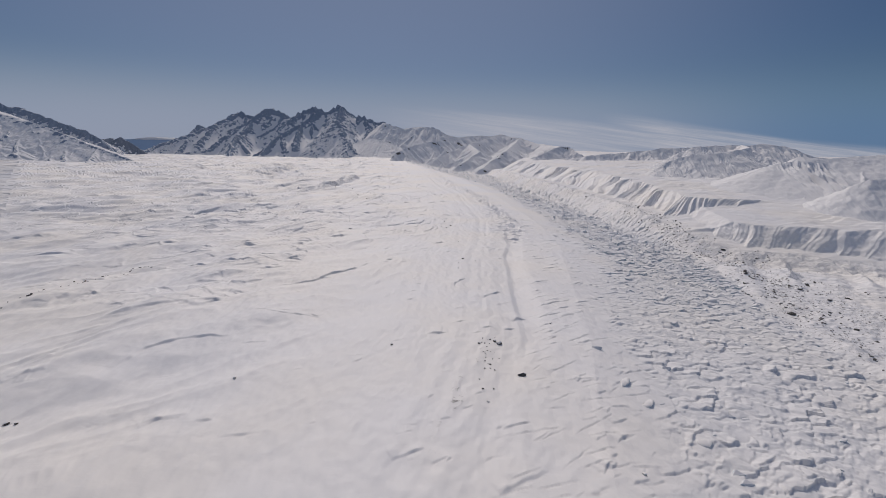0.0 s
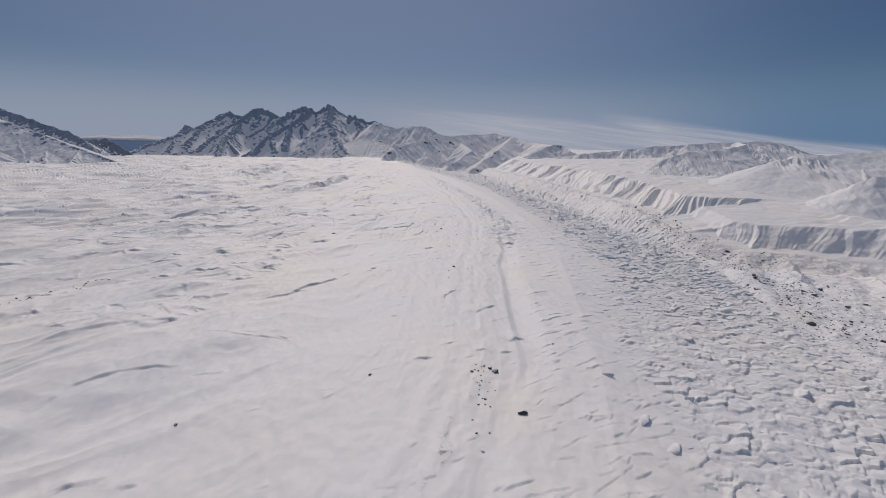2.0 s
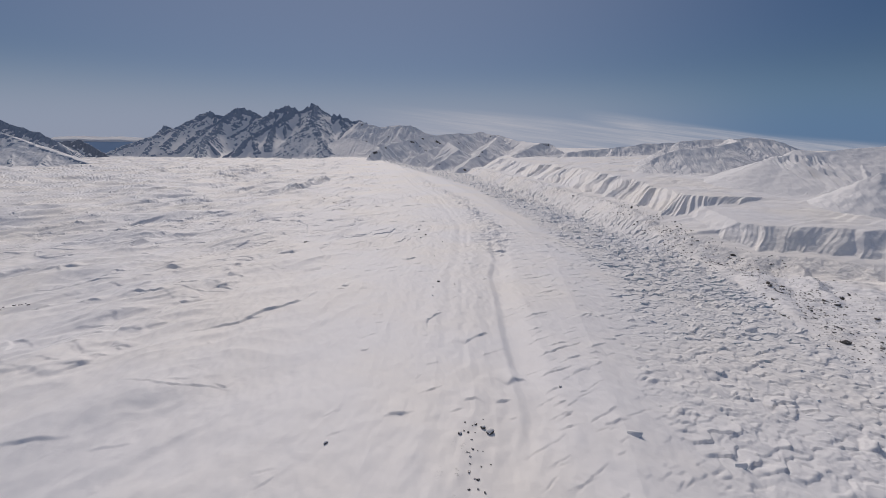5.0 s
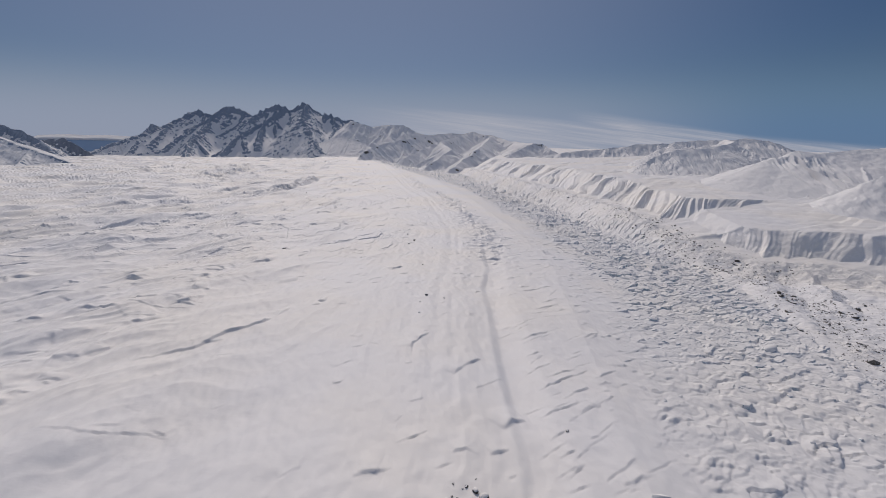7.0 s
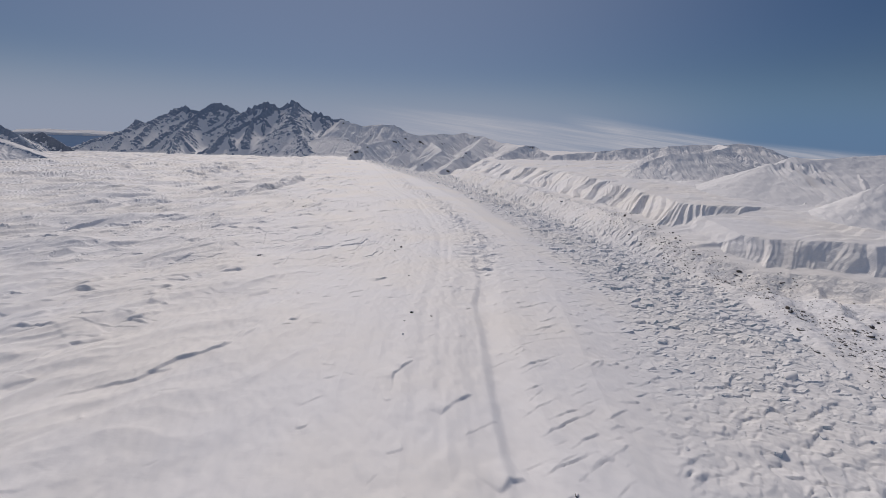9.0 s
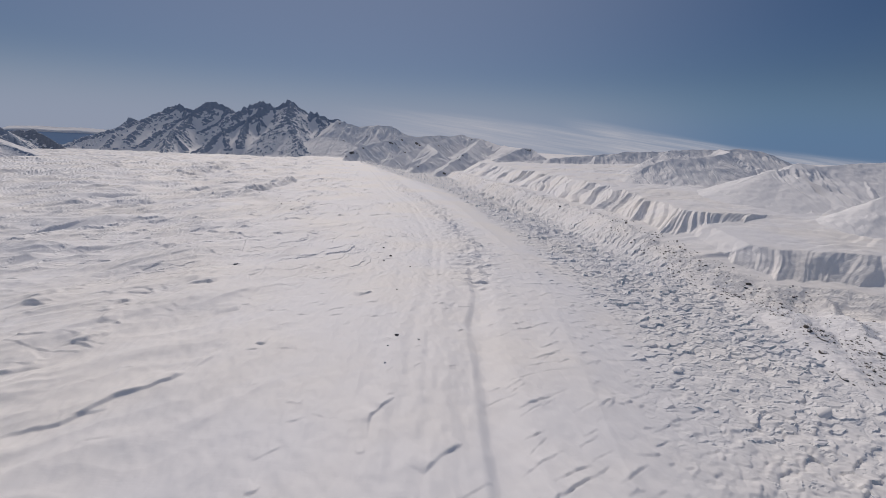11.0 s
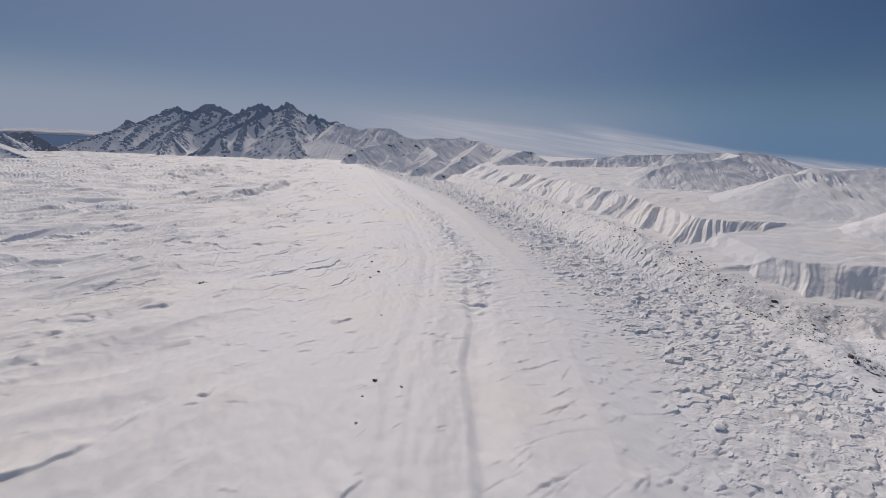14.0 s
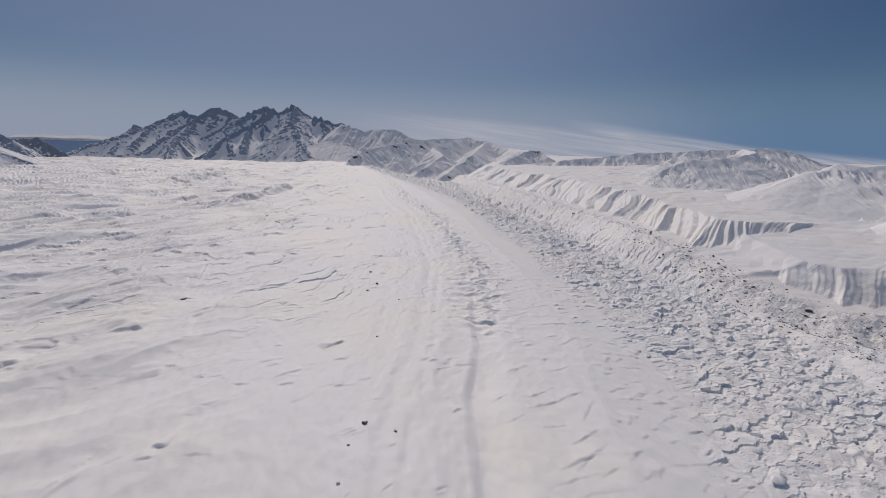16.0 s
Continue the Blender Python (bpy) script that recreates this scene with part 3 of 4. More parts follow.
# thin cracks, short lips and broad swells of the snow
drift([(-224, 309), (-226, 315), (-225, 325), (-221, 336)], 3.4, 9, 0.0, 1.5)
drift([(-213, 302), (-207, 301)], 1.0, 3, 0.5, 0.4)
drift([(-224, 342), (-230, 356), (-222, 359)], 3.4, 9, 0.0, 1.5)
drift([(-214, 343), (-182, 338), (-166, 339), (-164, 346)], 0.7, 2, 1.3, 0.34)
drift([(-250, 398), (-249, 421), (-237, 428)], 3.4, 9, 0.0, 1.5)
drift([(-207, 416), (-206, 433)], 1.6, 4, 0.6, 0.6)
drift([(-192, 390), (-186, 403)], 1.6, 4, 0.6, 0.6)
drift([(-181, 380), (-178, 365)], 1.6, 4, 0.6, 0.6)
drift([(-169, 346), (-168, 353)], 1.6, 4, 0.6, 0.6)
drift([(-236, 465), (-230, 474)], 1.6, 4, 0.6, 0.6)
drift([(-194, 275), (-191, 276)], 1.0, 3, 0.5, 0.4)
drift([(-178, 261), (-178, 257)], 1.0, 3, 0.5, 0.4)
drift([(-174, 254), (-170, 253)], 1.0, 3, 0.5, 0.4)
drift([(-183, 246), (-181, 249), (-178, 251)], 3.4, 9, 0.0, 1.5)
drift([(-176, 242), (-173, 245), (-169, 246)], 1.0, 3, 0.5, 0.4)
drift([(-127, 225), (-122, 226), (-117, 228)], 1.0, 3, 0.5, 0.4)
drift([(-107, 227), (-103, 226), (-99, 225)], 0.7, 2, 1.3, 0.34)
drift([(-127, 258), (-126, 259)], 0.7, 2, 1.3, 0.34)
drift([(-50, 260), (-47, 261), (-46, 263)], 0.7, 2, 1.3, 0.34)
drift([(-54, 304), (-48, 304)], 0.7, 2, 1.3, 0.34)
drift([(-277, 552), (-269, 572), (-254, 563), (-248, 585), (-244, 612)], 3.4, 9, 0.0, 1.5)
drift([(-244, 612), (-225, 612), (-204, 604)], 1.6, 4, 0.6, 0.6)
drift([(-190, 591), (-195, 575), (-178, 527)], 1.6, 4, 0.6, 0.6)
drift([(-120, 509), (-110, 523), (-106, 546)], 1.6, 4, 0.6, 0.6)
drift([(-137, 490), (-131, 458), (-135, 448)], 1.6, 4, 0.6, 0.6)
drift([(-178, 421), (-172, 443), (-164, 470)], 3.4, 9, 0.0, 1.5)
drift([(-21, 278), (-18, 279)], 1.0, 3, 0.5, 0.4)
drift([(11, 260), (24, 270)], 0.7, 2, 1.3, 0.34)
drift([(-18, 225), (-12, 228), (-7, 232)], 0.7, 2, 1.3, 0.34)
drift([(-16, 249), (-10, 251)], 0.7, 2, 1.3, 0.34)
drift([(-29, 210), (-25, 212), (-17, 214)], 1.0, 3, 0.5, 0.4)
drift([(2, 222), (7, 223), (11, 221)], 1.0, 3, 0.5, 0.4)
drift([(15, 222), (22, 225)], 1.0, 3, 0.5, 0.4)
drift([(43, 270), (58, 278)], 0.7, 2, 1.3, 0.34)
drift([(38, 261), (60, 275), (64, 278)], 0.7, 2, 1.3, 0.34)
drift([(52, 259), (60, 263)], 1.0, 3, 0.5, 0.4)
drift([(64, 270), (78, 281)], 0.7, 2, 1.3, 0.34)
drift([(51, 245), (65, 255), (70, 259)], 0.7, 2, 1.3, 0.34)
drift([(37, 231), (44, 236)], 0.7, 2, 1.3, 0.34)
drift([(38, 222), (45, 226)], 0.7, 2, 1.3, 0.34)
drift([(39, 213), (46, 219)], 0.7, 2, 1.3, 0.34)
drift([(37, 207), (46, 211)], 0.7, 2, 1.3, 0.34)
drift([(37, 289), (46, 294)], 0.7, 2, 1.3, 0.34)
drift([(40, 308), (53, 316)], 0.7, 2, 1.3, 0.34)
drift([(70, 310), (82, 320)], 0.7, 2, 1.3, 0.34)
drift([(-144, 508), (-130, 508), (-120, 507), (-113, 515), (-109, 525)], 1.6, 4, 0.6, 0.6)
drift([(-143, 462), (-137, 470), (-134, 476), (-139, 489)], 1.6, 4, 0.6, 0.6)
drift([(-96, 461), (-86, 459), (-80, 464)], 0.7, 2, 1.3, 0.34)
drift([(-51, 425), (-47, 431), (-43, 435)], 1.6, 4, 0.6, 0.6)
drift([(-97, 393), (-95, 394)], 0.7, 2, 1.3, 0.34)
drift([(-103, 415), (-99, 417)], 0.7, 2, 1.3, 0.34)
drift([(-117, 396), (-120, 404), (-114, 404)], 1.6, 4, 0.6, 0.6)
drift([(-72, 405), (-66, 408)], 0.7, 2, 1.3, 0.34)
drift([(-284, 603), (-274, 609), (-252, 604)], 1.6, 4, 0.6, 0.6)
drift([(-277, 568), (-248, 552), (-245, 562), (-247, 586)], 3.4, 9, 0.0, 1.5)
drift([(-220, 476), (-227, 466), (-228, 453), (-218, 437)], 3.4, 9, 0.0, 1.5)
drift([(-202, 412), (-203, 419), (-200, 422)], 1.6, 4, 0.6, 0.6)
drift([(-187, 403), (-186, 408)], 1.6, 4, 0.6, 0.6)
drift([(-188, 395), (-182, 395)], 1.6, 4, 0.6, 0.6)
drift([(-182, 428), (-169, 435), (-156, 439), (-152, 455)], 3.4, 9, 0.0, 1.5)
drift([(7, 408), (14, 413)], 0.7, 2, 1.3, 0.34)
drift([(3, 415), (8, 418)], 0.7, 2, 1.3, 0.34)
drift([(15, 376), (19, 379)], 0.7, 2, 1.3, 0.34)
drift([(10, 336), (14, 339)], 0.7, 2, 1.3, 0.34)
drift([(45, 380), (58, 386), (73, 396)], 0.7, 2, 1.3, 0.34)
drift([(55, 349), (67, 356)], 0.7, 2, 1.3, 0.34)
drift([(62, 344), (70, 349)], 0.7, 2, 1.3, 0.34)
drift([(57, 359), (70, 369)], 0.7, 2, 1.3, 0.34)
drift([(21, 472), (31, 468), (48, 467)], 1.6, 4, 0.6, 0.6)
drift([(-86, 348), (-84, 348), (-81, 348)], 1.6, 4, 0.6, 0.6)
drift([(-104, 310), (-105, 319), (-103, 330), (-102, 342), (-100, 353)], 0.7, 2, 1.3, 0.34)
drift([(-242, 408), (-249, 424), (-242, 430), (-232, 430)], 3.4, 9, 0.0, 1.5)
drift([(-170, 366), (-167, 368)], 1.6, 4, 0.6, 0.6)
drift([(-165, 351), (-165, 358), (-164, 359)], 1.6, 4, 0.6, 0.6)
drift([(-178, 347), (-162, 343), (-161, 346)], 1.6, 4, 0.6, 0.6)
drift([(-74, 345), (-64, 346)], 0.7, 2, 1.3, 0.34)
drift([(-87, 341), (-80, 344)], 0.7, 2, 1.3, 0.34)
drift([(-77, 408), (-67, 413)], 0.7, 2, 1.3, 0.34)
drift([(-167, 417), (-160, 432), (-155, 453)], 3.4, 9, 0.0, 1.5)
drift([(-128, 119), (-122, 122), (-115, 124)], 1.0, 3, 0.5, 0.4)
drift([(-205, 136), (-201, 138), (-205, 145), (-205, 148)], 1.0, 3, 0.5, 0.4)
drift([(-185, 116), (-182, 115), (-180, 116)], 1.0, 3, 0.5, 0.4)
drift([(-288, 224), (-291, 234), (-285, 245)], 3.4, 9, 0.0, 1.5)
drift([(-222, 152), (-218, 156), (-211, 160)], 3.4, 9, 0.0, 1.5)
drift([(-143, 222), (-122, 222), (-106, 225), (-96, 223)], 0.7, 2, 1.3, 0.34)
drift([(-20, 149), (-17, 152)], 0.7, 2, 1.3, 0.34)
drift([(-28, 212), (-21, 212)], 1.0, 3, 0.5, 0.4)

rng = random.Random(7)


def scatter_lips(count, y0, y1, offset, heading, length, height, back, slot=0.3, wide=0.55, sway=0.09, turn=9):
    """Short cracks of one family: offset gives x from a row's y, heading their trend in degrees from +x."""
    for _ in range(count):
        y = y0 + (y1 - y0) * rng.random() ** 1.3
        x = offset(y)
        a = radians(rng.gauss(heading, turn))
        n = rng.uniform(*length) * (1 + max(0, y - 300) / 900)
        pts = [(x - n * math.cos(a), y - n * math.sin(a))]
        for _ in range(4):
            a += rng.gauss(0, sway)
            pts.append((pts[-1][0] + 0.5 * n * math.cos(a), pts[-1][1] + 0.5 * n * math.sin(a)))
        k = 1 + max(0, y - 320) / 900
        lip(pts, rng.uniform(*height) * k, back * k, slot * k, wide * k)


# transverse cracks between the trough and the broken ice
scatter_lips(150, 95, 620, lambda y: rng.uniform(float(trough_line(y)) + 4, float(rubble_left(y)) + 4), 31, (3, 11), (0.12, 0.36), 1.2, 0.36, 0.22, 0.05)
scatter_lips(240, 95, 560, lambda y: rng.uniform(float(rubble_left(y)) - 26, float(rubble_left(y)) + 30), 36, (1.6, 5), (0.2, 0.7), 1.8, 0.3, 0.28)
scatter_lips(420, 95, 640, lambda y: rng.uniform(float(rubble_left(y)) + 4, float(rubble_right(y)) - 2), 38, (1.2, 4.5), (0.2, 0.9), 2.2, 0.5, 0.5)
# beside the furrows, left of the trough
scatter_lips(40, 95, 640, lambda y: float(trough_line(y)) - rng.uniform(2, 48), 30, (1.2, 4), (0.16, 0.45), 1.6, 0.32, 0.3)
# the smooth middle
scatter_lips(45, 100, 560, lambda y: float(trough_line(y)) - rng.uniform(60, 170), 24, (1.5, 6), (0.12, 0.36), 1.8, 0.28, 0.3, 0.15, 14)
# farther down the middle, where the surface is scaly
scatter_lips(430, 380, 1700, lambda y: float(trough_line(y)) - rng.uniform(-40, 220), 20, (1.5, 6), (0.2, 0.7), 2.4, 0.06, 0.4, 0.3, 24)
scatter_lips(150, 470, 1300, lambda y: float(trough_line(y)) + rng.uniform(-16, 30), 20, (1.5, 4.5), (0.25, 0.7), 2.4, 0.05, 0.5, 0.3, 20)
# the drifted outer ice
scatter_lips(420, 230, 1100, lambda y: float(trough_line(y)) - rng.uniform(190, 240 + 0.62 * y), 45, (3, 14), (0.35, 1.3), 5.0, 0.15, 0.5, 0.5, 24)
scatter_lips(380, 600, 2300, lambda y: float(trough_line(y)) - rng.uniform(60, 300 + 0.6 * y), 30, (4, 15), (0.6, 1.6), 5.0, 0.0, 0.7, 0.5, 26)


def ground_z(x, y):
    r = int(np.clip(np.searchsorted(YS, y), 1, len(YS) - 1))
    ty = (y - YS[r - 1]) / (YS[r] - YS[r - 1])
    za = np.interp(x, GX[r - 1], GZ[r - 1])
    zb = np.interp(x, GX[r], GZ[r])
    return float(za + (zb - za) * ty)


def grid_mesh(name, x, y, z, mat, crisp=None):
    """crisp: where the surface is faceted, as a truth value for every point; smooth elsewhere."""
    rows, cols = x.shape
    me = bpy.data.meshes.new(name)
    me.vertices.add(rows * cols)
    me.vertices.foreach_set("co", np.stack([x, y, z], -1).astype(np.float32).ravel())
    i = np.arange(rows * cols, dtype=np.int32).reshape(rows, cols)
    quads = np.stack([i[:-1, :-1], i[:-1, 1:], i[1:, 1:], i[1:, :-1]], -1).reshape(-1)
    n = (rows - 1) * (cols - 1)
    me.loops.add(n * 4)
    me.loops.foreach_set("vertex_index", quads)
    me.polygons.add(n)
    me.polygons.foreach_set("loop_start", np.arange(0, n * 4, 4, dtype=np.int32))
    me.polygons.foreach_set("use_smooth", np.ones(n, dtype=bool) if crisp is None else ~crisp[:-1, :-1].ravel())
    me.materials.append(mat)
    me.update(calc_edges=True)
    return me


def with_values(me, name, values):
    a = me.attributes.new(name, "FLOAT", "POINT")
    a.data.foreach_set("value", values.astype(np.float32).ravel())


broken_edge = (ICY > 0.3) & (fbm(GX / 8, GY / 8, 2, 94) + (GY - 320) / 90 > 0)
ground_mesh = grid_mesh("ground", GX, GY, GZ, SNOW, broken_edge | (GY + 50 * fbm(GX / 60, GY / 60, 2, 95) > 470))
with_values(ground_mesh, "debris", DEBRIS)
with_values(ground_mesh, "ice", ICY)
ground = tagged(new("ground", ground_mesh), "snow-covered glacier with crevasses, broken ice and a debris-strewn edge", "glacier", kind="structure")


# ---- mountains ----
def blurred(z, k):
    """Mean over a square of about 2k + 1 cells, taken twice."""
    for axis in (0, 1, 0, 1):
        p = np.concatenate([np.repeat(np.take(z, [0], axis), k + 1, axis), z, np.repeat(np.take(z, [-1], axis), k, axis)], axis)
        c = np.cumsum(p, axis)
        n = z.shape[axis]
        z = (np.take(c, range(2 * k + 1, 2 * k + 1 + n), axis) - np.take(c, range(0, n), axis)) / (2 * k + 1)
    return z


def mountain(name, label, ridges, step, slope, mat, base, steep=1.0, gap=80.0, seed=100, jag=0.0, grain=1.0, spread=0.35, concave=0.5, ribs=4.0, ribw=22.0, notch=None, rock=0.03, fill=0.0, high=0.0):
    """A mountain body: crest lines (x, y, z) with spurs that run down from them and gullies between; its foot melts into the ground.
    slope: fall of the spurs; steep: fall of their sides; gap: metres from spur to spur; jag: height of the crest's teeth;
    ribs, ribw: depth and spacing of the ribs that run down the sides of every spur; notch: (x, half width, depth, top) of a gullied hollow;
    rock: share of the surface that is bare; fill: how deep snow fills the gullies; high: how much barer the heights are."""
    r = random.Random(seed)
    first = []
    for (ax, ay, az), (bx, by, bz) in zip(ridges[0], ridges[0][1:]):
        pieces = max(1, round(math.hypot(bx - ax, by - ay) / (0.8 * ribw)))
        for k in range(pieces):
            t = k / pieces
            lift = r.uniform(-1, 0.7) * jag if k else 0
            first.append((ax + (bx - ax) * t, ay + (by - ay) * t + (r.uniform(-1, 1) * jag if k else 0), az + (bz - az) * t + lift))
    first.append(ridges[0][-1])
    ridges = [first] + ridges[1:]
    lines = [(list(q), steep * (1.0 if n else 1.0 + 0.02 * jag)) for n, q in enumerate(ridges)]
    for q in ridges:
        length = sum(math.hypot(b[0] - a[0], b[1] - a[1]) for a, b in zip(q, q[1:]))
        count = max(2, int(length / gap))
        marks = [(k + r.random()) / count * length for k in range(count)]
        run_so_far = 0
        for (ax, ay, az), (bx, by, bz) in zip(q, q[1:]):
            n = math.hypot(bx - ax, by - ay)
            for mark in [m for m in marks if run_so_far <= m < run_so_far + n]:
                t = (mark - run_so_far) / n
                x, y, z = ax + (bx - ax) * t, ay + (by - ay) * t, az + (bz - az) * t
                drop = z - base
                if drop < 12:
                    continue
                sides = ((by - ay) / n, -(bx - ax) / n), (-(by - ay) / n, (bx - ax) / n)
                for nx, ny in sides:
                    if ny > 0.35:
                        continue
                    a = math.atan2(ny, nx) + r.gauss(0, spread)
                    fall = slope * r.uniform(0.85, 1.3)
                    run = drop / fall * r.uniform(0.7, 1.1)
                    pts = [(x, y, z - 1)]
                    for e in (0.25, 0.5, 0.75, 1.0):
                        a += r.gauss(0, 0.2)
                        px, py, _ = pts[-1]
                        h = z - drop * (e + concave * e * (1 - e)) * r.uniform(0.93, 1.07)
                        pts.append((px + math.cos(a) * run / 4, py + math.sin(a) * run / 4, h))
                    lines.append((pts, steep * r.uniform(0.75, 1.3)))
                    # side spurs
                    for k in (1, 2, 3):
                        for turn in (-1, 1):
                            if drop < 60 or r.random() < 0.3:
                                continue
                            qx, qy, qz = pts[k]
                            c = math.atan2(pts[k + 1][1] - qy, pts[k + 1][0] - qx) + turn * r.uniform(0.5, 1.0)
                            far = (qz - base) / slope * r.uniform(0.25, 0.5)
                            end = qz - (qz - base) * r.uniform(0.45, 0.75)
                            lines.append(([(qx, qy, qz - 1), (qx + far * math.cos(c), qy + far * math.sin(c), end)], steep * r.uniform(0.9, 1.4)))
            run_so_far += n
    pts = np.array([q for q, _ in lines for q in q], float)
    deep = 0.35 * (np.array([q for q in ridges for q in q])[:, 2].max() - base) / slope + 30
    xs = np.arange(pts[:, 0].min() - 14 * step, pts[:, 0].max() + 14 * step, step)
    ys = np.arange(pts[:, 1].min() - 14 * step, min(pts[:, 1].max() + deep, 4895), step)
    x, y = np.meshgrid(xs, ys)
    wx = x + 0.09 * gap * fbm(x / gap, y / gap, 2, seed) + 0.12 * ribw * fbm(x / ribw, y / ribw, 2, seed + 3)
    wy = y + 0.09 * gap * fbm(x / gap, y / gap, 2, seed + 9) + 0.12 * ribw * fbm(x / ribw, y / ribw, 2, seed + 6)
    # ribs of uneven spacing and depth: 0 on a rib's edge, up to 1 in the gully beside it
    gen = np.random.default_rng(seed)
    knots = np.cumsum(gen.uniform(0.3, 0.7, 4000)) * ribw
    depth = np.where(np.arange(4000) % 2 == 0, 0.25 * gen.uniform(0, 1, 4000), gen.uniform(0.2, 1.0, 4000) ** 1.5 + 0.15)
    z = np.full(x.shape, -1e3)
    start = 0.0
    for q, side in lines:
        for (ax, ay, az), (bx, by, bz) in zip(q, q[1:]):
            pad = (max(az, bz) - base + 20) / side + 0.2 * gap
            cs = slice(np.searchsorted(xs, min(ax, bx) - pad), np.searchsorted(xs, max(ax, bx) + pad))
            rs = slice(np.searchsorted(ys, min(ay, by) - pad), np.searchsorted(ys, max(ay, by) + pad))
            px, py = wx[rs, cs], wy[rs, cs]
            n2 = max(1e-6, (bx - ax) ** 2 + (by - ay) ** 2)
            n = math.sqrt(n2)
            t = ((px - ax) * (bx - ax) + (py - ay) * (by - ay)) / n2
            tc = np.clip(t, 0, 1)
            d = np.hypot(px - ax - tc * (bx - ax), py - ay - tc * (by - ay))
            s = start + t * n
            rise = az + (bz - az) * tc - side * d - ribs * (np.interp(s % 1500.0, knots, depth) + 0.3 * np.interp((3.1 * s) % 1500.0, knots, depth)) * np.clip(d / (1.2 * ribw), 0, 1)
            z[rs, cs] = np.maximum(z[rs, cs], rise)
            start += n
        start += 37.0
    body = np.clip(z - base, 0, None)
    env = smooth(body, 4, 50)
    sway = 0.9 * fbm(x / (9 * ribw), y / (9 * ribw), 2, seed + 21)
    z = z + env * grain * fbm(x / (0.9 * ribw), y / (0.9 * ribw), 4, seed + 20, 0.6)
    if notch:
        hollow = np.exp(-((x - notch[0] + 12 * sway) / notch[1]) ** 2) * env * smooth(notch[3] - z, 2, 18)
        z = z + hollow * notch[2] * (ridged(x / 12 + 2 * sway, y / 110, 2, seed + 23) - 0.8)
    wide = blurred(np.maximum(z, base - 20), max(2, round(1.1 * ribw / step)))
    if fill:
        bed = wide - fill
        z = np.where(z > bed, z, bed - 0.25 * np.maximum(bed - z, 0) ** 0.8)
    # steep and proud ground is bare, hollows hold snow
    gy, gx = np.gradient(z, step)
    score = np.hypot(gx, gy) + 1.6 * np.minimum(z - wide, 0.25 * ribw) / ribw + high * smooth(body / max(1.0, body.max()), 0.25, 0.7)
    seen = body > 15
    bare = 0.5 + 0.9 * (score - np.quantile(score[seen], 1 - rock)) if rock > 0 else score * 0
    under = broad(x, y) - 7
    soft = 5.0
    rim = np.minimum.reduce([x - xs[0], xs[-1] - x, y - ys[0]])
    z = under + soft * np.logaddexp(0, (z - under) / soft) * smooth(rim, 0, 12 * step)
    me = grid_mesh(name, x, y, z, mat, np.full(x.shape, True))
    with_values(me, "bare", bare)
    return tagged(new(name, me), label, "mountain")


MAIN_CREST = [(-3657, 4500, -120), (-3545, 4500, -56), (-3367, 4500, 9), (-3177, 4500, 172), (-3113, 4500, 158), (-3053, 4500, 108), (-2947, 4500, 175),
     (-2858, 4500, 210), (-2771, 4500, 290), (-2672, 4500, 322), (-2579, 4500, 288), (-2517, 4500, 268), (-2436, 4500, 325), (-2370, 4500, 356),
     (-2270, 4500, 338), (-2178, 4500, 316), (-2126, 4500, 257), (-2042, 4500, 302), (-1964, 4500, 342), (-1863, 4500, 380), (-1759, 4500, 362),
     (-1699, 4500, 337), (-1636, 4500, 370), (-1556, 4500, 398), (-1503, 4500, 355), (-1444, 4500, 296), (-1305, 4500, 294), (-1215, 4500, 250),
     (-1095, 4500, 239), (-976, 4500, 196), (-850, 4520, 150)]
BUTTRESSES = [
    [(-2126, 4490, 257), (-1981, 4350, 186), (-1824, 4250, 87), (-1674, 4120, -70)],
    [(-2308, 4470, 240), (-2350, 4380, 130), (-2396, 4300, 48), (-2533, 4200, -50)],
    [(-2308, 4400, 170), (-2230, 4270, 60), (-2160, 4180, -60)],
    [(-3177, 4500, 169), (-3220, 4350, 31), (-3424, 4250, -118)],
    [(-3090, 4490, 140), (-2953, 4350, 7), (-2817, 4240, -100)],
    [(-2672, 4490, 300), (-2680, 4370, 110), (-2640, 4250, -60)],
    [(-1503, 4490, 345), (-1480, 4380, 207), (-1531, 4250, 38), (-1550, 4180, -50)],
    [(-1305, 4490, 285), (-1177, 4350, 156), (-1083, 4200, 21)],
    [(-1759, 4490, 350), (-1740, 4390, 190), (-1700, 4320, 60)],
]
mountain("mountain", "jagged rocky mountain range streaked with snow above the glacier", [MAIN_CREST] + BUTTRESSES, 4.2, 0.45, ROCKY_HAZED, -120, 0.95, 95, 100, jag=24, grain=8.5, concave=0.3, ribs=13, ribw=38, rock=0.28, fill=2, high=0.35)
mountain("mountain", "low rounded snow dome at the foot of rocky peaks", [
    [(-1329, 3900, -62), (-1191, 3900, 46), (-1057, 3900, 70), (-847, 3900, 26), (-700, 3880, -45)],
], 5, 0.34, HILLY, -100, 0.5, 70, 140, grain=0.8, ribs=6, ribw=26, rock=0)
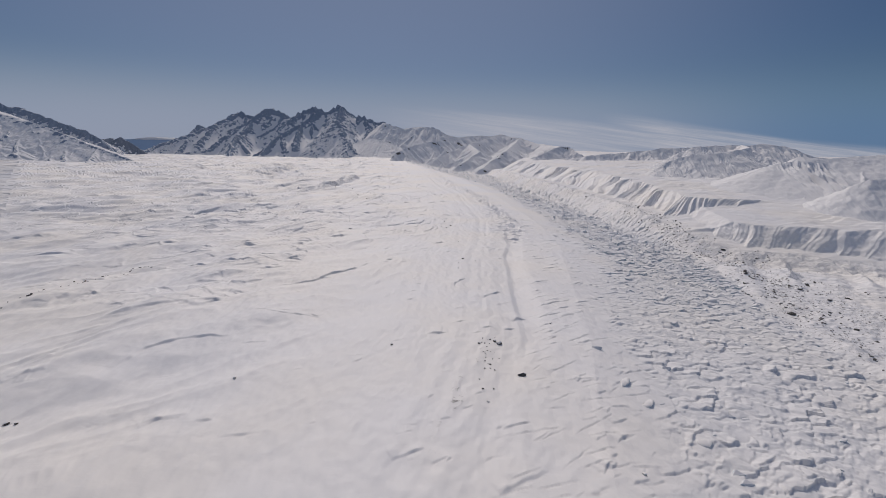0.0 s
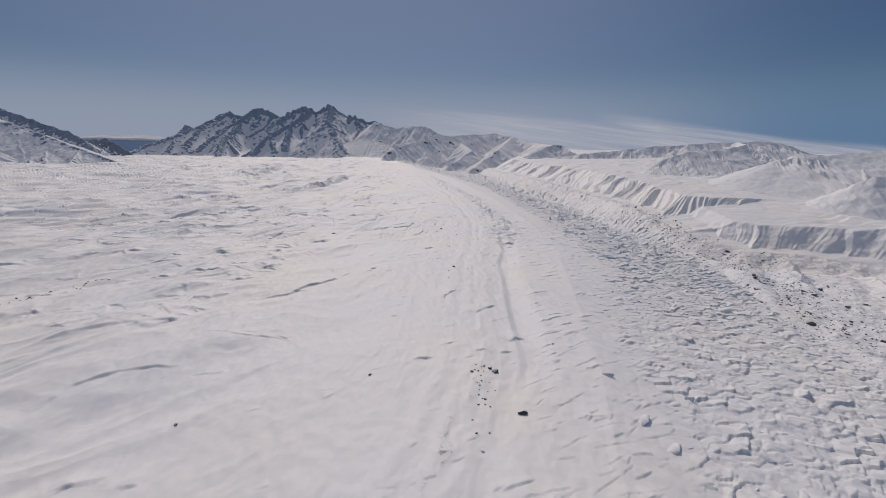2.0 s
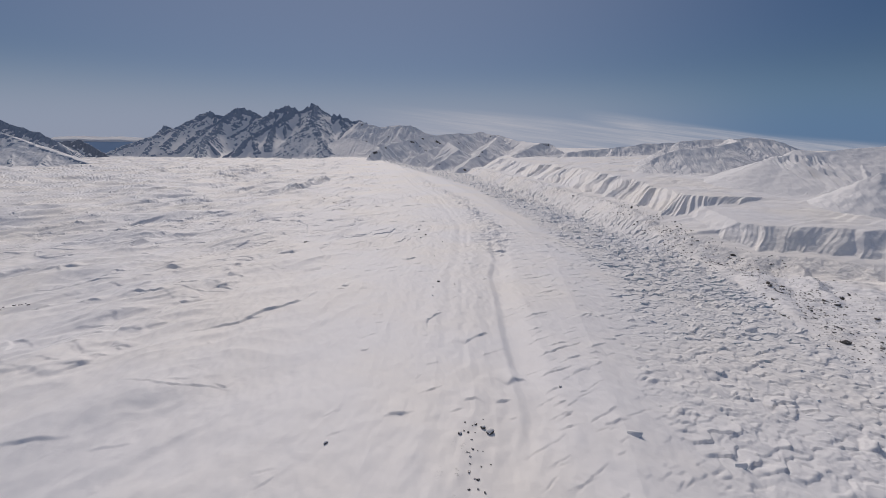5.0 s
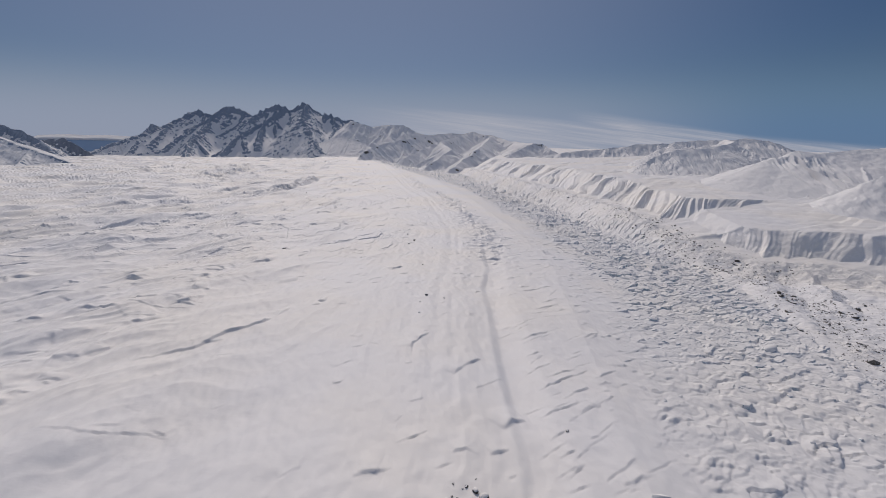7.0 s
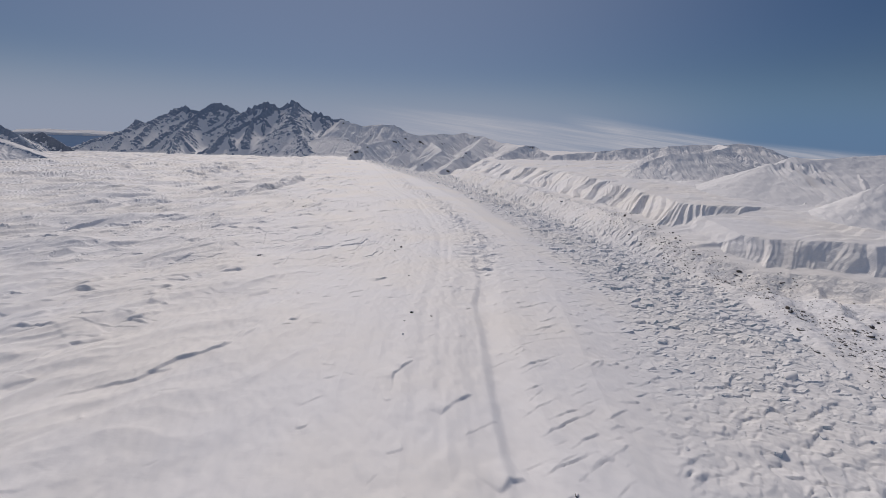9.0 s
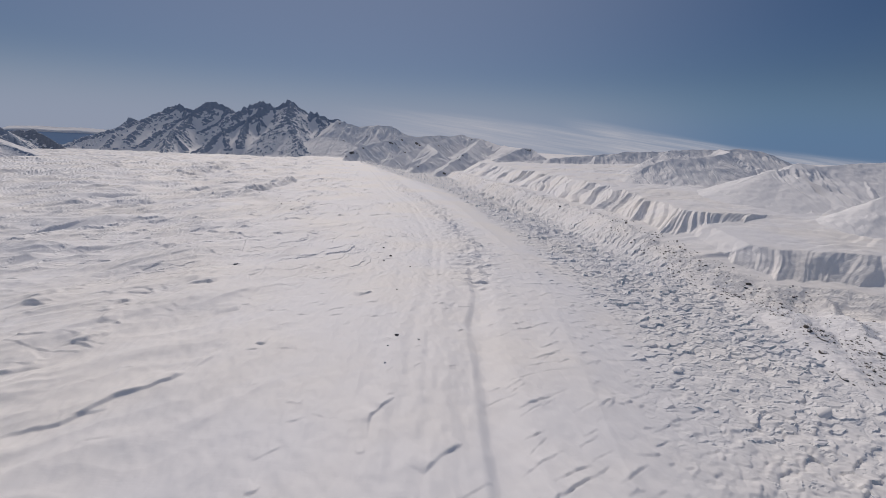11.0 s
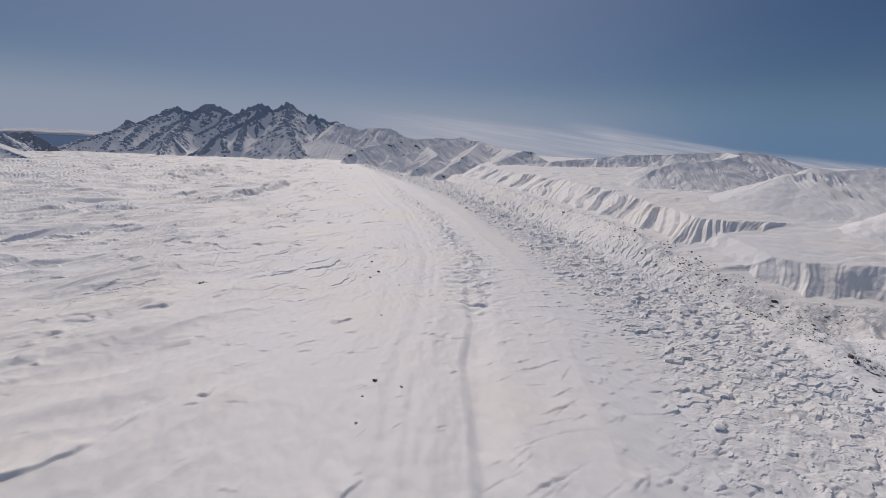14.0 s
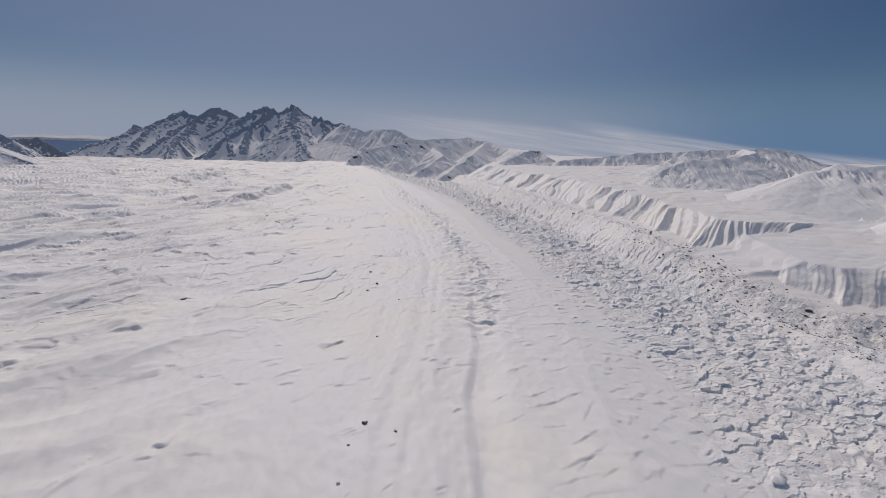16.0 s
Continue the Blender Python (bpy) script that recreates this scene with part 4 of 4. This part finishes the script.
mountain("mountain", "distant snowy mountain with ribbed slopes and sharp crest", [
    [(-1230, 4420, 90), (-1130, 4340, 190), (-1047, 4300, 228), (-960, 4300, 196), (-847, 4300, 172), (-676, 4300, 194), (-546, 4300, 191), (-422, 4300, 127), (-309, 4300, 96), (-150, 4320, 40)],
    [(-676, 4290, 190), (-780, 4100, 60), (-860, 3950, -20)],
    [(-420, 4290, 127), (-560, 4050, 40), (-700, 3850, -40)],
], 5.0, 0.40, HILLY, -110, 0.7, 100, 150, jag=4, grain=0.5, ribs=14, ribw=46, rock=0.006)
mountain("mountain", "broad snowy mountain with ribbed spurs above the valley side", [
    [(-652, 3000, -5), (-481, 3200, 60), (-288, 3400, 97), (-73, 3600, 121), (0, 3600, 116), (88, 3600, 135), (160, 3550, 118), (242, 3500, 110), (356, 3300, 72), (476, 3000, 56), (589, 2800, 15)],
    [(88, 3590, 130), (-140, 3100, 60), (-333, 2700, -30)],
    [(-140, 3100, 58), (-48, 2600, 27), (-168, 2400, -48)],
    [(242, 3480, 105), (99, 2500, 34), (-37, 2200, -50)],
    [(363, 3000, 61), (413, 2600, 68), (463, 2600, 66), (526, 2500, 22)],
    [(413, 2600, 66), (265, 2400, 10)],
], 4.2, 0.34, HILLY, -100, 0.65, 120, 160, jag=3, grain=0.5, ribs=11, ribw=40, rock=0.007)
mountain("mountain", "far snowy ridge behind the valley's hills", [
    [(380, 2300, 5), (491, 2200, 32), (598, 2200, 46), (660, 2200, 50), (730, 2200, 60), (860, 2200, 78), (989, 2200, 82), (1165, 2200, 99), (1330, 2200, 60), (1600, 2200, 10)],
], 4.5, 0.36, HILLY, -20, 0.62, 80, 170, jag=3.0, grain=0.5, ribs=9, ribw=28, rock=0)
mountain("mountain", "flat-topped snowy mountain with ribbed and gullied face", [
    [(470, 1370, 15), (565, 1350, 78), (604, 1350, 96), (672, 1350, 102), (750, 1350, 103), (795, 1350, 109), (857, 1350, 104), (906, 1350, 88), (940, 1350, 76), (1010, 1330, 66)],
    [(440, 1180, 34), (471, 1185, 56), (497, 1188, 67), (536, 1190, 79), (603, 1190, 84), (656, 1200, 94), (690, 1230, 100), (730, 1340, 106)],
], 2.4, 0.44, HILLY, 8, 0.56, 40, 180, jag=1.5, grain=0.2, spread=0.06, ribs=9, ribw=19, rock=0)
mountain("mountain", "smooth snow dome with a gullied rocky notch", [
    [(506, 955, 26), (555, 955, 53), (594, 955, 70), (634, 955, 79), (651, 955, 86), (686, 957, 82), (736, 958, 88), (796, 960, 93), (1000, 980, 110)],
    [(647, 955, 87), (640, 900, 60)],
    [(737, 960, 88), (720, 890, 52)],
], 2.6, 0.32, HILLY, 12, 0.45, 60, 190, grain=0.5, ribs=0.8, ribw=18, notch=(640, 34, 30, 82), rock=0)
mountain("mountain", "steep snow hump with a shaded gullied face", [
    [(566, 750, 22), (583, 738, 44), (592, 735, 54), (604, 733, 60), (640, 730, 64), (720, 725, 74), (880, 700, 88)],
], 2.4, 0.42, HILLY, 8, 0.66, 40, 200, grain=0.5, ribs=3, ribw=14, rock=0)
mountain("mountain", "long snow slope with gullies falling to the glacier", [
    [(-3600, 2300, 420), (-3056, 2300, 268), (-2857, 2300, 182), (-2682, 2300, 147), (-2512, 2300, 96), (-2345, 2300, 34), (-2176, 2300, -22), (-2055, 2300, -60)],
    [(-2857, 2300, 180), (-2600, 2050, -10), (-2500, 1950, -70)],
    [(-2682, 2300, 145), (-2420, 2120, -30)],
], 4.6, 0.36, ROCKY_HAZED, -90, 0.6, 90, 210, jag=3, grain=1.5, ribs=9, ribw=30, rock=0.05)
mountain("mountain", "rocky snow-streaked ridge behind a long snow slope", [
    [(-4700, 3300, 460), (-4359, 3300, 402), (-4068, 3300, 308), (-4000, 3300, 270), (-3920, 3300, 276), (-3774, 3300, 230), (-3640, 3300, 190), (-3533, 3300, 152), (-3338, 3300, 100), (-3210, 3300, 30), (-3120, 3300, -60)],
], 6, 0.55, ROCKY_HAZED, -120, 0.85, 75, 220, jag=9, grain=3, ribs=18, ribw=40, rock=0.4, fill=4)
mountain("mountain", "small dark rocky ridge at the glacier's far edge", [
    [(-3450, 3520, -20), (-3406, 3500, 18), (-3309, 3500, 36), (-3270, 3500, 22), (-3216, 3500, 47), (-3079, 3500, -26), (-2972, 3500, -91), (-2910, 3500, -130)],
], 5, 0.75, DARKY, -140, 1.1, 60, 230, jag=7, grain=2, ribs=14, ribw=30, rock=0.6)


mountain("mountain", "faint low snowy coast across the sea", [
    [(-4750, 4850, 46), (-4400, 4850, 58), (-4200, 4850, 50), (-3950, 4850, 56), (-3700, 4850, 44), (-3400, 4850, 40)],
], 9, 0.5, HILLY, 20, 0.35, 90, 240, grain=1, ribs=1, rock=0)


# ---- the sea far off ----
def water_sheet():
    x, d = np.meshgrid(np.linspace(-4700, -3200, 40), np.linspace(0, 1, 16))
    y = 4150 + 700 * d
    z = -190 + 222 * d
    return grid_mesh("water", x, y, z, SEA)


tagged(new("water", water_sheet()), "blue-grey sea beyond the end of the glacier", "sea", kind="structure")


# ---- boulders ----
def boulder_mesh(seed):
    r = random.Random(seed)
    bm = bmesh.new()
    bmesh.ops.create_icosphere(bm, subdivisions=2, radius=1.0)
    planes = [(Vector((r.gauss(0, 1), r.gauss(0, 1), r.gauss(0, 0.8))).normalized(), r.uniform(0.62, 0.9)) for _ in range(9)]
    for v in bm.verts:
        for n, d in planes:
            over = v.co.dot(n) - d
            if over > 0:
                v.co -= n * over
        v.co += Vector((r.uniform(-1, 1), r.uniform(-1, 1), r.uniform(-1, 1))) * 0.035
    bmesh.ops.scale(bm, vec=(r.uniform(0.9, 1.25), r.uniform(0.75, 1.0), r.uniform(0.6, 0.85)), verts=bm.verts)
    me = bpy.data.meshes.new("boulder")
    bm.to_mesh(me)
    bm.free()
    me.materials.append(ROCK)
    return me


BOULDERS = [boulder_mesh(k) for k in range(9)]


def cap_mesh(source, name, lift, low):
    """The snow that lies on the upper faces of a block."""
    bm = bmesh.new()
    bm.from_mesh(source)
    bm.normal_update()
    bmesh.ops.delete(bm, geom=[f for f in bm.faces if f.normal.z < low], context="FACES")
    rim = [e for e in bm.edges if e.is_boundary]
    bmesh.ops.translate(bm, vec=(0, 0, lift), verts=bm.verts)
    skirt = bmesh.ops.extrude_edge_only(bm, edges=rim)
    for v in (q for q in skirt["geom"] if isinstance(q, bmesh.types.BMVert)):
        v.co.z -= 2.0 * lift
    me = bpy.data.meshes.new(name)
    bm.to_mesh(me)
    bm.free()
    me.materials.append(SNOW)
    for p in me.polygons:
        p.use_smooth = True
    return me


CAPS = {}


def capped(root, mesh, body, lift, low):
    """Under an empty root: the block itself and the snow that lies on it."""
    if mesh.name not in CAPS:
        CAPS[mesh.name] = cap_mesh(mesh, "snow_cap", lift, low)
    for name, data, label in ((body, mesh, ""), ("snow_cap", CAPS[mesh.name], "white snow lying on top")):
        ob = new(name, data)
        ob.parent = root
        tagged(ob, label)


def boulder(x, y, size, label, group, cap=()):
    mesh = rng.choice(BOULDERS)
    ob = new("boulder", None if cap else mesh)
    k = size / 2
    z = min(ground_z(x + dx * k * 0.6, y + dy * k * 0.6) for dx in (-1, 0, 1) for dy in (-1, 0, 1))
    ob.matrix_world = Matrix.LocRotScale((x, y, z + 0.28 * k), Euler((rng.uniform(-0.3, 0.3), rng.uniform(-0.3, 0.3), rng.uniform(0, 6.28))),
                                         (k * rng.uniform(0.85, 1.2), k * rng.uniform(0.85, 1.15), k * rng.uniform(0.8, 1.15)))
    if cap:
        capped(ob, mesh, "rock", *cap)
    return tagged(ob, label, "boulder", group)


for x, y, size in ((12, 204, 3.4), (9.5, 206, 2.2), (1, 202, 1.8), (22, 173.5, 2.9), (6, 151, 1.4), (-46, 194, 1.7), (-110, 152, 1.8), (-183, 115, 2.2), (-179, 115.5, 2.0),
                   (-18, 366, 2.6), (-6, 363, 1.5), (-20, 337, 1.6), (-44, 535, 2.6), (-48, 519, 2.0), (-23, 502, 1.5), (-21, 354, 1.1), (-27, 442, 1.4),
                   (-166, 491, 2.8), (44, 235.5, 1.5), (60, 118, 1.8), (-55, 566, 2.4)):
    boulder(x, y, size, "dark grey boulder lying alone on the glacier snow", "boulders on the glacier", (0.06, 0.55))
for k in range(26):
    y = rng.uniform(150, 212)
    boulder(float(trough_line(y)) * 0.1 + 3 + rng.gauss(0, 2.4), y, rng.uniform(0.5, 1.2), "small dark rock in a line of debris on snow", "rocks of the debris line")
for k in range(34):
    t = rng.random()
    boulder(-322 + 20 * t + rng.gauss(0, 4), 215 + 110 * t + rng.gauss(0, 4), rng.uniform(0.8, 2.0), "dark rock in a strewn line on drifted snow", "rocks on the drifts")
for k in range(30):
    y = 780 + 330 * rng.random()
    boulder(-218 - (y - 780) * 0.55 + rng.gauss(0, 14), y, rng.uniform(1.0, 3.0), "dark rock strewn before a grey debris ridge", "rocks before the debris ridge")
for x, y, size in ((314, 420, 5.0), (335, 442, 5.5), (310, 428, 3.5), (325, 583, 5.5), (318, 577, 4.5), (331, 575, 4.0), (232, 1000, 7.0)):
    boulder(x, y, size, "large dark boulder on the snowy moraine", "moraine boulders", (0.05, 0.7))
made = 0
while made < 215:
    y = 205 + 620 * rng.random() ** 1.4
    a, b = float(rubble_right(y)), min(float(foot_line(y)), float(rubble_right(y)) + 130)
    x = a - 6 + (b - a) * rng.random()
    if fbm(np.array([x / 26.0]), np.array([y / 26.0]), 2, 91)[0] + rng.uniform(-0.35, 0.35) < 0.05:
        continue
    boulder(x, y, min(4.5, 0.9 + rng.expovariate(1.25)), "dark moraine rock half sunk in snow", "moraine boulders")
    made += 1


# ---- ice blocks in the broken ice ----
def ice_block_mesh(seed):
    r = random.Random(900 + seed)
    bm = bmesh.new()
    for k in range(15):
        a, h = r.uniform(0, 6.28), r.uniform(-1, 1)
        bm.verts.new((1.45 * math.cos(a) * r.uniform(0.8, 1.1), 0.8 * math.sin(a) * r.uniform(0.8, 1.1), 0.6 * h))
    hull = bmesh.ops.convex_hull(bm, input=bm.verts[:])
    bmesh.ops.delete(bm, geom=[v for v in hull["geom_interior"] if isinstance(v, bmesh.types.BMVert)], context="VERTS")
    bmesh.ops.bevel(bm, geom=bm.edges[:], offset=0.05, segments=1, affect="EDGES")
    me = bpy.data.meshes.new("ice_block")
    bm.to_mesh(me)
    bm.free()
    me.materials.append(ICE)
    return me


ICE_BLOCKS = [ice_block_mesh(k) for k in range(8)]


def ice_block(x, y, size, label="snow-capped block of blue-grey ice in broken glacier ice", cap=()):
    mesh = rng.choice(ICE_BLOCKS)
    ob = new("ice_block", None if cap else mesh)
    k = size / 2
    z = ground_z(x, y)
    ob.matrix_world = Matrix.LocRotScale((x, y, z - 0.08 * k), Euler((rng.gauss(0.22, 0.12), rng.gauss(0, 0.12), radians(rng.gauss(30, 16)))),
                                         (k * rng.uniform(0.9, 1.25), k * rng.uniform(0.8, 1.1), k * rng.uniform(0.7, 1.1)))
    if cap:
        capped(ob, mesh, "ice", *cap)
    return tagged(ob, label, "ice block", "ice blocks of the broken ice")


for x, y, size in ((64, 206, 4.5), (71, 177, 5.0), (77, 163, 5.5), (92, 143, 5.5), (190, 338, 8.0), (140, 153, 5.0), (180, 640, 11.0), (127, 355, 5.0), (131, 372, 5.0)):
    ice_block(x, y, size, "large snow-capped block of blue-grey glacier ice", (0.08, 0.6))
for k in range(110):
    y = 110 + 520 * rng.random() ** 1.5
    a, b = float(rubble_left(y)) + 6, float(rubble_right(y)) - 4
    ice_block(rng.uniform(a, b), y, rng.uniform(1.6, 4.2) * (1 + max(0, y - 300) / 700))


# ---- small stones on the moraine, too many to count ----
def gravel(name, label, count, spot, sizes):
    base = bmesh.new()
    bmesh.ops.create_icosphere(base, subdivisions=1, radius=1.0)
    vs = np.array([v.co[:] for v in base.verts])
    fs = np.array([[v.index for v in f.verts] for f in base.faces])
    base.free()
    verts, faces = [], []
    gen = np.random.default_rng(5)
    while len(verts) < count:
        x, y = spot()
        k = sizes[0] + rng.expovariate(1 / sizes[1])
        p = vs * (1 + 0.3 * gen.uniform(-1, 1, vs.shape)) * np.array([k, k * 0.8, k * 0.55]) * gen.uniform(0.8, 1.2, 3)
        a = rng.uniform(0, 6.28)
        q = np.stack([p[:, 0] * math.cos(a) - p[:, 1] * math.sin(a) + x, p[:, 0] * math.sin(a) + p[:, 1] * math.cos(a) + y, p[:, 2] + ground_z(x, y) + 0.1 * k], -1)
        faces.append(fs + len(verts) * len(vs))
        verts.append(q)
    me = bpy.data.meshes.new(name)
    me.from_pydata(np.concatenate(verts).tolist(), [], np.concatenate(faces).tolist())
    me.materials.append(ROCK)
    return tagged(new(name, me), label, "stones", kind="stuff")


CLUSTERS = ((298, 558, 14), (284, 655, 12), (290, 452, 14), (309, 436, 12), (286, 394, 14), (262, 610, 16), (297, 520, 18), (268, 350, 16))


def moraine_spot():
    if rng.random() < 0.4:
        x, y, wide = rng.choice(CLUSTERS)
        return rng.gauss(x, 0.7 * wide), rng.gauss(y, 1.3 * wide)
    while True:
        y = 190 + 700 * rng.random() ** 1.3
        a = float(rubble_right(y))
        b = min(float(foot_line(y)), a + 90)
        x = a - 10 + (b - a + 10) * rng.random()
        if fbm(np.array([x / 22.0]), np.array([y / 22.0]), 2, 93)[0] + rng.uniform(-0.4, 0.4) > 0.12:
            return x, y


gravel("moraine_stones", "scattered dark stones on the snowy moraine", 2200, moraine_spot, (0.22, 0.36))
